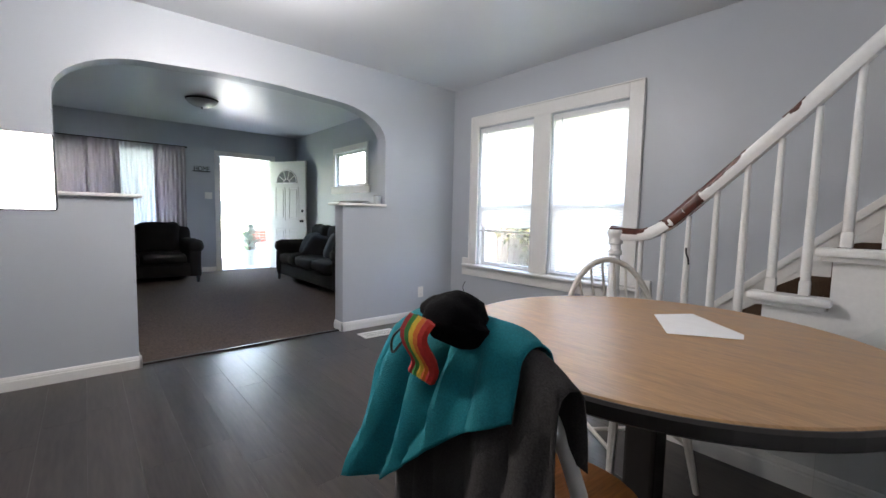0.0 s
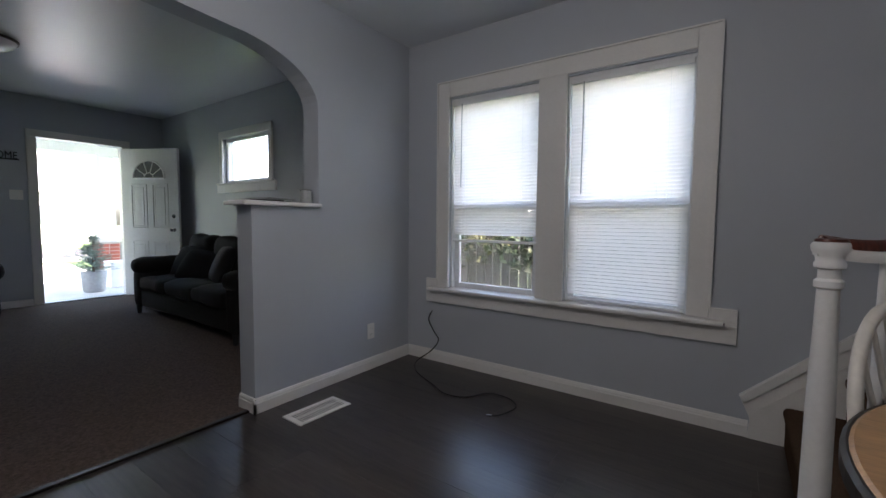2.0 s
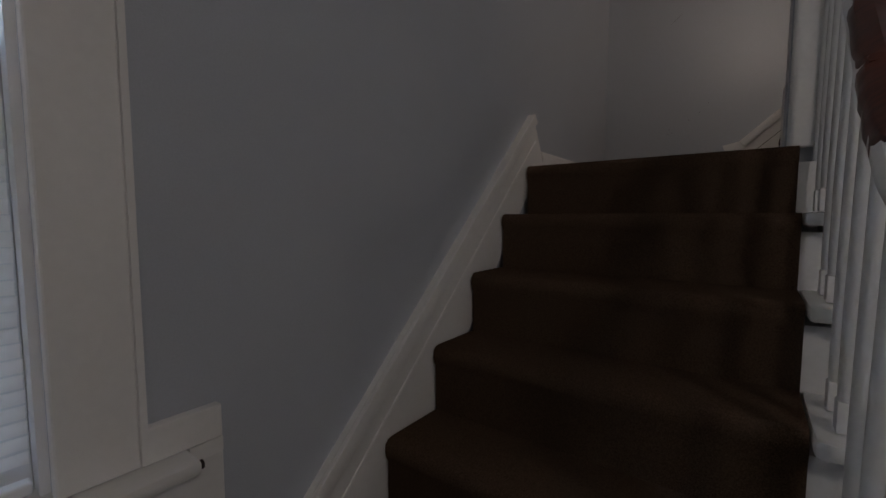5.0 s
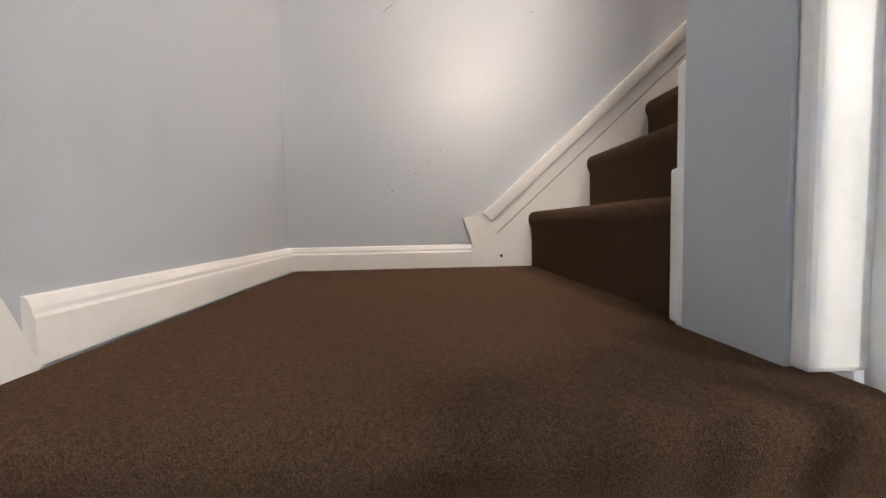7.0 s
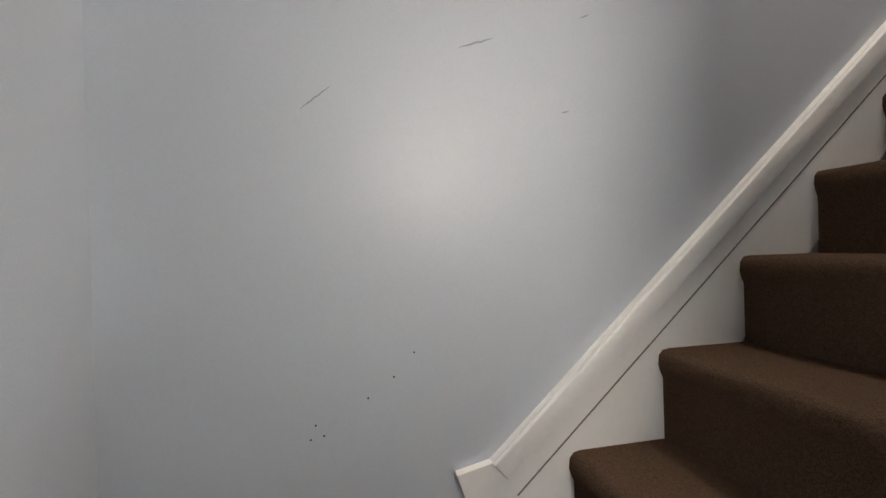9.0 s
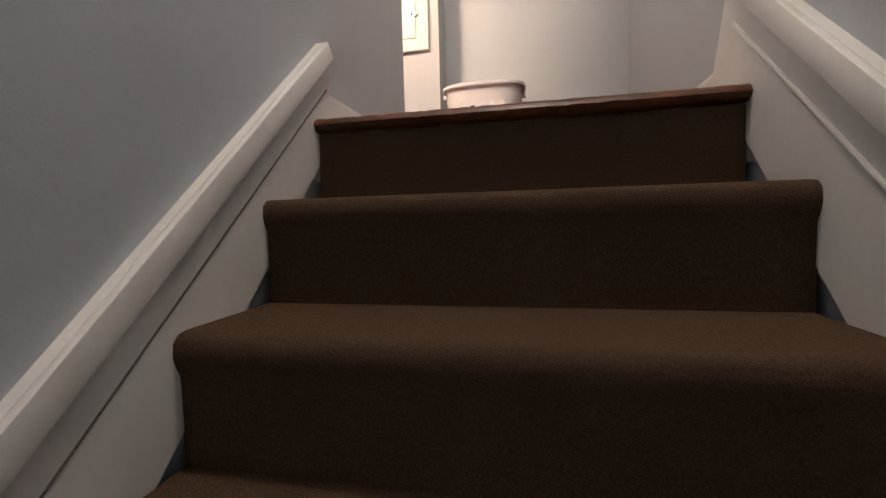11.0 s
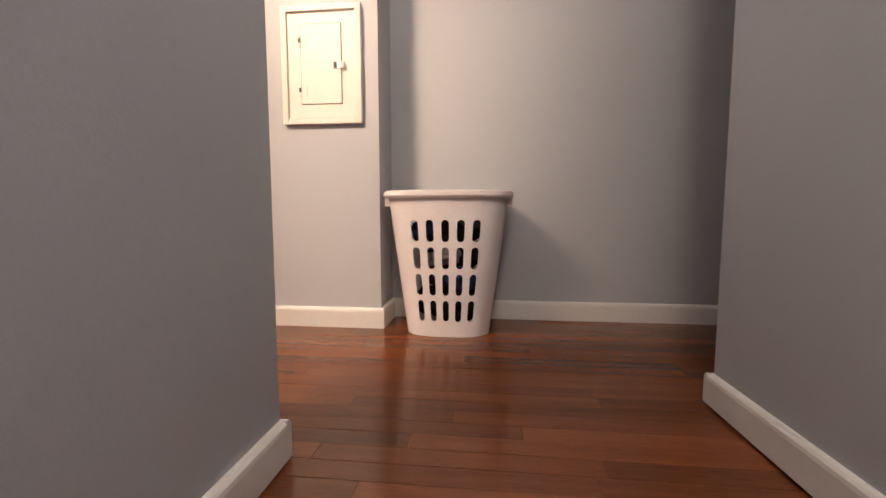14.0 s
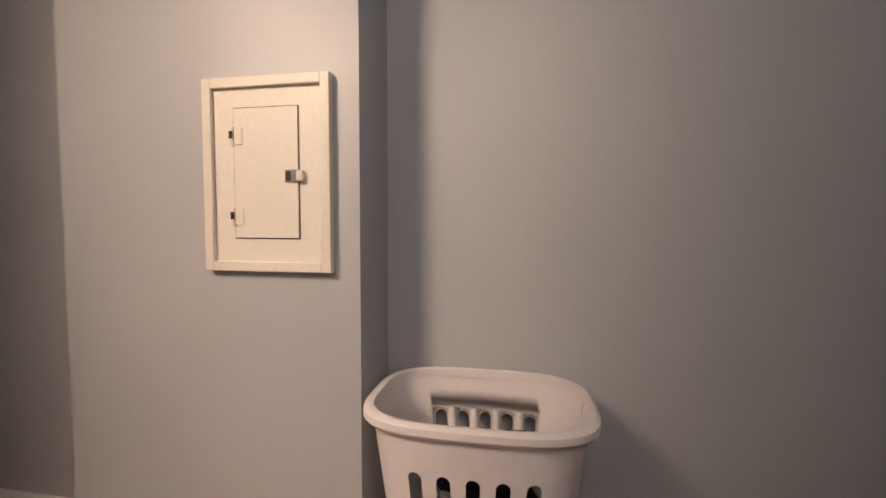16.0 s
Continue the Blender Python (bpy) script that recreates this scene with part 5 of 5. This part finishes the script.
def house(name, label, x0, x1, y0, y1, wall_h, roof_h, wall_material, faces):
    t = thing(name, label, "house", ((x0 + x1) / 2, (y0 + y1) / 2, -0.4))
    part("wall", B(x0, x1, y0, y1, -0.4, wall_h), wall_material, t)
    bm = bmesh.new()
    e = 0.4
    prism(bm, [(x0 - e, wall_h), ((x0 + x1) / 2, wall_h + roof_h), (x1 + e, wall_h)] if faces == "x" else [(y0 - e, wall_h), ((y0 + y1) / 2, wall_h + roof_h), (y1 + e, wall_h)], "y" if faces == "x" else "x", (y0 - e) if faces == "x" else (x0 - e), (y1 + e) if faces == "x" else (x1 + e))
    part("roof", bm, M_ROOF, t, "grey shingled roof")
    return t


nh = house("house", "white one-storey house with a grey roof across the street", -40, -31, -9, 7, 2.6, 3.0, M_SIDING, "x")
for y in (-6.5, -3.2, -0.9, 3.6):
    w = part("window", B(-31.0, -30.93, y, y + 1.7, 0.7, 1.95), M_VINYL, nh)
    for k in (0.06, 0.88):
        part("pane", B(-30.93, -30.90, y + k, y + k + 0.76, 0.76, 1.89), mat("dark_house_glass", (0.10, 0.13, 0.14), 0.1), w)
part("door", B(-31.0, -30.9, 1.5, 2.45, -0.2, 2.0), M_BRONZE, nh, "dark front door")
house("house", "pale house with a gabled grey roof beside the garden", -3.5, 5.5, 8.5, 17, 3.4, 3.2, M_SIDING, "x")

# fence with creeper beyond the dining window
fe = thing("fence", "weathered grey-brown board fence overgrown with creeper", "fence", (1.2, 2.9, -0.4))
fme = mesh_of("board", box(bmesh.new(), -0.066, 0.066, -0.011, 0.011, 0, 1.62, bevel=0.003), M_FENCE)
for i in range(60):
    o = new("board", fme)
    o.parent = fe
    o.matrix_parent_inverse = fe.matrix_world.inverted()
    o.location = (-3.4 + 0.142 * i, 2.9 + random.uniform(-0.006, 0.006), -0.4 + random.uniform(-0.05, 0.02))
for z in (0.0, 0.95):
    part("rail", B(-3.5, 5.1, 2.915, 2.955, z - 0.04, z + 0.05), M_FENCE, fe)


def creeper(name, label, spots, material, seed, size):
    rnd = random.Random(seed)
    bm = bmesh.new()
    for cx, cy, cz, r, n in spots:
        for k in range(n):
            p = Vector((cx + rnd.gauss(0, r), cy + rnd.gauss(0, r * 0.35), cz + rnd.gauss(0, r * 0.8)))
            a = Vector((rnd.uniform(-1, 1), rnd.uniform(-1, 0.2), rnd.uniform(-1, 0.6))).normalized() * size * rnd.uniform(0.6, 1.2)
            b = a.cross(Vector((rnd.uniform(-1, 1), rnd.uniform(-1, 1), rnd.uniform(-1, 1)))).normalized() * a.length * 0.42
            v = [bm.verts.new(p - a * 0.5), bm.verts.new(p + b * 0.8), bm.verts.new(p + a * 0.6 + Vector((0, 0, -0.01))), bm.verts.new(p - b * 0.8)]
            bm.faces.new(v)
    return tagged(part(name, bm, material), label, "foliage", kind="stuff")


creeper("creeper_leaves", "green creeper leaves over the fence", [(-0.2, 2.7, 0.85, 0.28, 320), (0.75, 2.7, 0.75, 0.22, 220), (1.3, 2.75, 0.95, 0.35, 360), (-1.2, 2.75, 1.0, 0.35, 260), (2.3, 2.8, 1.0, 0.5, 300)], M_LEAF, 3, 0.10)
creeper("yellow_leaves", "yellowing leaves on the creeper", [(-0.9, 2.6, 0.95, 0.22, 110), (0.1, 2.65, 1.15, 0.25, 60)], M_LEAF_YELLOW, 5, 0.10)
creeper("rusty_leaves", "rust-coloured autumn leaves on the creeper", [(0.3, 2.75, 1.12, 0.22, 150), (-0.5, 2.75, 1.1, 0.2, 80)], M_LEAF_RED, 6, 0.08)


# ---- upper hall things ----
bp = thing("breaker_panel", "cream painted breaker panel with a small hinged door", "electrical panel", (5.04, YP, 3.72))
PXA, PXB, PZA, PZB = 4.872, 5.205, 3.487, 3.955
part("cover", B(PXA + 0.012, PXB - 0.012, YP + 0.0005, YP + 0.012, PZA + 0.012, PZB - 0.012), M_PANEL, bp)
bm = box(bmesh.new(), PXA, PXA + 0.024, YP + 0.0005, YP + 0.0235, PZA, PZB, bevel=0.002)
box(bm, PXB - 0.024, PXB, YP + 0.0005, YP + 0.0235, PZA, PZB, bevel=0.002)
box(bm, PXA + 0.024, PXB - 0.024, YP + 0.0005, YP + 0.0235, PZA, PZA + 0.024, bevel=0.002)
box(bm, PXA + 0.024, PXB - 0.024, YP + 0.0005, YP + 0.0235, PZB - 0.024, PZB, bevel=0.002)
part("rim", bm, M_PANEL, bp)
part("gap", B(4.9535, 5.1265, YP + 0.0122, YP + 0.0135, 3.5665, 3.8845), mat("dusty_joint", (0.16, 0.12, 0.09), 0.8), bp)
pd = part("panel_door", B(4.956, 5.124, YP + 0.0137, YP + 0.0165, 3.569, 3.882, bevel=0.0008), M_PANEL, bp)
for z in (3.62, 3.815):
    bm = cyl(bmesh.new(), (5.126, YP + 0.018, z - 0.022), (5.126, YP + 0.018, z + 0.022), 0.005, seg=8)
    box(bm, 5.100, 5.126, YP + 0.0168, YP + 0.019, z - 0.02, z + 0.02, bevel=0.0008)
    part("hinge", bm, M_PANEL, pd)
    part("chip", B(5.122, 5.1315, YP + 0.0235, YP + 0.0242, z - 0.006, z + 0.012), M_BRONZE, pd)
part("latch", B(4.955, 4.987, YP + 0.0168, YP + 0.021, 3.702, 3.732, bevel=0.001), M_CHROME, pd, "worn metal latch")
part("latch_slot", B(4.972, 4.985, YP + 0.0212, YP + 0.0218, 3.706, 3.728), M_BLACK, pd)
part("latch_catch", B(4.938, 4.957, YP + 0.0125, YP + 0.027, 3.704, 3.730, bevel=0.004), M_PANEL, bp)

bp.location.x -= 0.018


def basket():
    cx, cy, z0, h = 4.503, -4.005, Z2 + 0.001, 0.560
    t = thing("laundry_basket", "white slotted plastic laundry hamper on the hall floor", "laundry basket", (cx, cy, z0))

    def at(u, v, out=0.0):
        """u: 0 to 1 round the basket, from the middle of the front; v: 0 to 1 up."""
        ax = 0.168 + (0.240 - 0.168) * v
        ay = 0.120 + (0.165 - 0.120) * v
        a = 2 * math.pi * u
        n = 3.4 - 0.6 * (1 - v)
        s, c = math.sin(a), math.cos(a)
        x = math.copysign(abs(s) ** (2 / n), s) * (ax + out)
        y = math.copysign(abs(c) ** (2 / n), c) * (ay + out)
        return Vector((cx + x, cy + y, z0 + h * v))

    def u_of(x, front, v):
        """The place on the rim where the width is x, on the front or the back."""
        n = 3.4 - 0.6 * (1 - v)
        ax = 0.168 + (0.240 - 0.168) * v
        s = math.copysign((abs(x) / ax) ** (n / 2), x)
        a = math.asin(max(-1, min(1, s)))
        return a / (2 * math.pi) if front else 0.5 - a / (2 * math.pi)

    bm = bmesh.new()

    def spot(f, v, front):
        """f: -1 to 1 across the slotted field."""
        return at(u_of(f * (0.111 + 0.048 * v), front, v), v)
    slot = []
    for i in range(24):
        a = 2 * math.pi * (i + 0.5) / 24
        slot.append((0.098 * math.cos(a), math.copysign(0.049, math.sin(a)) + 0.026 * math.sin(a)))
    for front in (True, False):
        for col in range(5):
            for row in range(4):
                fm, vm = -0.8 + 0.4 * col, 0.186 + 0.186 * row
                outer, inner = [], []
                for x, y in slot:
                    inner.append(bm.verts.new(spot(fm + x, vm + y, front)))
                    cx2, cy2 = x / 0.098, y / 0.075
                    m = max(abs(cx2), abs(cy2))
                    outer.append(bm.verts.new(spot(fm + 0.2 * cx2 / m, vm + 0.093 * cy2 / m, front)))
                for i in range(24):
                    j = (i + 1) % 24
                    bm.faces.new((outer[i], outer[j], inner[j], inner[i]))
                for ca in ((1, 1), (1, -1), (-1, 1), (-1, -1)):
                    cv = bm.verts.new(spot(fm + 0.2 * ca[0], vm + 0.093 * ca[1], front))
                    for q in range(24):
                        p0, p1 = outer[q], outer[(q + 1) % 24]
                        x0, y0 = slot[q]
                        x1, y1 = slot[(q + 1) % 24]
                        h0, h1 = abs(x0) / 0.098 > abs(y0) / 0.075, abs(x1) / 0.098 > abs(y1) / 0.075
                        if h0 != h1 and (x0 + x1) * ca[0] > 0 and (y0 + y1) * ca[1] > 0:
                            bm.faces.new((p0, cv, p1))
        for va, vb in ((0.0, 0.093), (0.837, 0.92), (0.92, 1.0)):
            for i in range(20):
                fa, fb = -1 + 0.1 * i, -0.9 + 0.1 * i
                bm.faces.new([bm.verts.new(spot(f, v, front)) for f, v in ((fa, va), (fb, va), (fb, vb), (fa, vb))])
    # ends
    for side in (1, -1):
        for j in range(14):
            va, vb = j / 14, (j + 1) / 14
            for i in range(48):
                def end(k, v):
                    ua, ub = u_of(0.111 + 0.048 * v, True, v), 0.5 - u_of(0.111 + 0.048 * v, True, v)
                    u = ua + (ub - ua) * k / 48
                    p = at(u, v)
                    return p if side > 0 else Vector((2 * cx - p.x, p.y, p.z))
                bm.faces.new([bm.verts.new(end(k, v)) for k, v in ((i, va), (i + 1, va), (i + 1, vb), (i, vb))])
    bmesh.ops.remove_doubles(bm, verts=bm.verts[:], dist=0.0006)
    bm.normal_update()
    for f in bm.faces:
        d = f.calc_center_median() - Vector((cx, cy, 0))
        if f.normal.x * d.x + f.normal.y * d.y < 0:
            f.normal_flip()
    # smooth outside, and flat lips round the slots that show the thickness of the wall
    def level(p):
        v = (p.z - z0) / h
        n = 3.4 - 0.6 * (1 - v)
        return (abs(p.x - cx) / (0.168 + 0.072 * v)) ** n + (abs(p.y - cy) / (0.120 + 0.045 * v)) ** n

    def outward(p):
        e = 0.0005
        return Vector([level(p + e * d) - level(p - e * d) for d in (Vector((1, 0, 0)), Vector((0, 1, 0)), Vector((0, 0, 1)))]).normalized()

    smooth_faces = len(bm.faces)
    deep = {}
    for ed in [e for e in bm.edges if e.is_boundary and all(abs(w.co.x - cx) < 0.975 * (0.111 + 0.048 * (w.co.z - z0) / h) for w in e.verts) and z0 + 0.03 < (e.verts[0].co.z + e.verts[1].co.z) / 2 < z0 + h * 0.9]:
        p, q = ed.verts
        for w in (p, q):
            if w not in deep:
                deep[w] = bm.verts.new(w.co - 0.004 * outward(w.co))
        bm.faces.new((p, q, deep[q], deep[p]))
    bme2 = bpy.data.meshes.new("body")
    bm.to_mesh(bme2)
    bm.free()
    bme2.materials.append(M_BASKET)
    norms = []
    for p in bme2.polygons:
        p.use_smooth = True
        for k in p.vertices:
            norms.append(tuple(outward(bme2.vertices[k].co)) if p.index < smooth_faces else tuple(p.normal))
    bme2.normals_split_custom_set(norms)
    body = new("body", bme2)
    body.parent = t
    body.matrix_parent_inverse = t.matrix_world.inverted()
    bm = bmesh.new()
    bm.faces.new([bm.verts.new(at(k / 40, 0.0) + Vector((0, 0, 0.004))) for k in range(40)])
    part("bottom", bm, M_BASKET, t)
    # rolled rim
    bm = bmesh.new()
    prof = [(-0.004, -0.012), (0.012, -0.018), (0.018, -0.010), (0.017, 0.004), (0.008, 0.010), (-0.004, 0.008)]
    rings = [[bm.verts.new(at(k / 72, 1.0, o) + Vector((0, 0, q))) for o, q in prof] for k in range(72)]
    for k in range(72):
        p, q = rings[k], rings[(k + 1) % 72]
        for i in range(len(prof)):
            j = (i + 1) % len(prof)
            bm.faces.new((p[i], q[i], q[j], p[j]))
    part("rim", bm, M_BASKET, t, smooth=True)
    for s in (1, -1):
        for dy in (-0.05, 0.05):
            x = cx + s * 0.243
            part("handle_lug", B(x - 0.012, x + 0.012, cy + dy - 0.006, cy + dy + 0.006, z0 + h - 0.05, z0 + h - 0.012, bevel=0.003), M_BASKET, t)
    # clothes inside
    rnd = random.Random(8)
    for col, n, nm in (((0.012, 0.012, 0.014), 26, "black garment"), ((0.03, 0.05, 0.13), 5, "navy blue garment"), ((0.30, 0.30, 0.32), 2, "pale grey garment")):
        mm = mat(nm.replace(" ", "_"), col, 0.95, grain=200, amount=0.2, bump=0.5, spec=0.1)
        for k in range(n):
            bm = bmesh.new()
            bmesh.ops.create_icosphere(bm, subdivisions=3, radius=1)
            c = Vector((cx + rnd.uniform(-0.09, 0.09), cy + rnd.uniform(-0.05, 0.045), z0 + rnd.uniform(0.06, 0.42)))
            sd = rnd.uniform(0, 50)
            for v in bm.verts:
                f = 1 + 0.35 * noise.noise(v.co * 2.2 + Vector((sd, 0, 0)))
                v.co = c + Vector((v.co.x * 0.068, v.co.y * 0.052, v.co.z * 0.052)) * f
            tagged(part("garment", bm, mm, smooth=True), nm + " crumpled inside the laundry hamper", "clothes", "laundry")


basket()
# scuffs on the stair wall
def scuff(y0, z0, y1, z1, w):
    bm = bmesh.new()
    d = Vector((0, y1 - y0, z1 - z0))
    n = Vector((0, -d.z, d.y)).normalized() * w
    a, b = Vector((XE - 0.0006, y0, z0)), Vector((XE - 0.0006, y1, z1))
    k = 8
    up = [bm.verts.new(a + d * i / k + n * (math.sin(math.pi * i / k) + 0.1) * 0.5 + n * noise.noise(Vector((i, y0, z0))) * 0.6) for i in range(k + 1)]
    dn = [bm.verts.new(a + d * i / k - n * (math.sin(math.pi * i / k) + 0.1) * 0.5 + n * noise.noise(Vector((i, y0, z0))) * 0.6) for i in range(k + 1)]
    for i in range(k):
        bm.faces.new((up[i], up[i + 1], dn[i + 1], dn[i]))
    tagged(part("wall_scuff", bm, M_SCUFF), "grey scuff mark on the painted stair wall", "scuff", "scuffs on the stair wall")


M_SCUFF = mat("scuff_grey", (0.26, 0.27, 0.28), 0.6)
M_SPECK = mat("dark_speck", (0.05, 0.055, 0.06), 0.6)
for q in ((-0.67, 2.275, -0.753, 2.304, 0.004), (-0.355, 2.135, -0.416, 2.186, 0.003), (-0.95, 2.36, -0.975, 2.372, 0.003), (-0.90, 2.15, -0.92, 2.156, 0.003), (-1.12, 1.72, -1.16, 1.80, 0.002)):
    scuff(*q)
for y, z in ((-0.471, 1.57), (-0.523, 1.608), (-0.37, 1.527), (-0.565, 1.654), (-0.832, 2.433), (-0.36, 1.50), (-0.385, 1.505)):
    tagged(part("speck", cyl(bmesh.new(), (XE - 0.0012, y, z), (XE - 0.0002, y, z), 0.0022, seg=7), M_SPECK), "tiny dark speck on the painted stair wall", "speck", "specks on the stair wall")


# ---- floor boards ----
fl = structure("floor_dining", walls(bmesh.new(), (-0.05, 5.3, -4.9, 0.0, -0.12, -0.006)), M_GAP, "dark grey-brown wood plank floor with a satin sheen", "floor")
rf = random.Random(2)
PW, PL = 0.178, 1.22
plank = mesh_of("plank", box(bmesh.new(), -PL / 2 + 0.0002, PL / 2 - 0.0002, -PW / 2 + 0.0002, PW / 2 - 0.0002, -0.006, 0.0, bevel=0.0005), M_PLANK)
y = -PW / 2 - 0.001
while y > -4.9:
    x = -0.05 - rf.uniform(0, 1.0)
    while x < 4.3:
        a, b = max(x, -0.05), min(x + PL, 4.3)
        if b - a > 0.03:
            if abs((b - a) - PL) < 1e-6:
                o = new("plank", plank)
                o.location = (x + PL / 2, y, 0)
            else:
                o = new("plank", mesh_of("plank", box(bmesh.new(), a + 0.0002, b - 0.0002, -PW / 2 + 0.0002, PW / 2 - 0.0002, -0.006, 0.0, bevel=0.0005), M_PLANK))
                o.location = (0, y, 0)
            o.parent = fl
        x += PL
    y -= PW

y = -2.312 - 0.029
BW = 0.057
while y > YB:
    xa, xb = (XR, XE) if y - BW / 2 > YH0 else ((2.9, XE + 0.0) if y - BW / 2 > YH0 - 0.001 else (2.9, 6.4))
    if YH1 < y - BW / 2 <= YH0:
        xa = XR
    x = xa - rf.uniform(0, 0.6)
    while x < xb:
        L = rf.uniform(0.55, 1.3)
        a, b = max(x, xa), min(x + L, xb)
        if b - a > 0.02:
            o = new("floor_board", mesh_of("floor_board", box(bmesh.new(), a + 0.0002, b - 0.0002, -BW / 2 + 0.0002, BW / 2 - 0.0002, Z2 - 0.0199, Z2, bevel=0.0005), M_OAK))
            o.location = (0, y, rf.uniform(-0.0004, 0.0004))
            o.parent = hall_floor
        x += L
    y -= BW
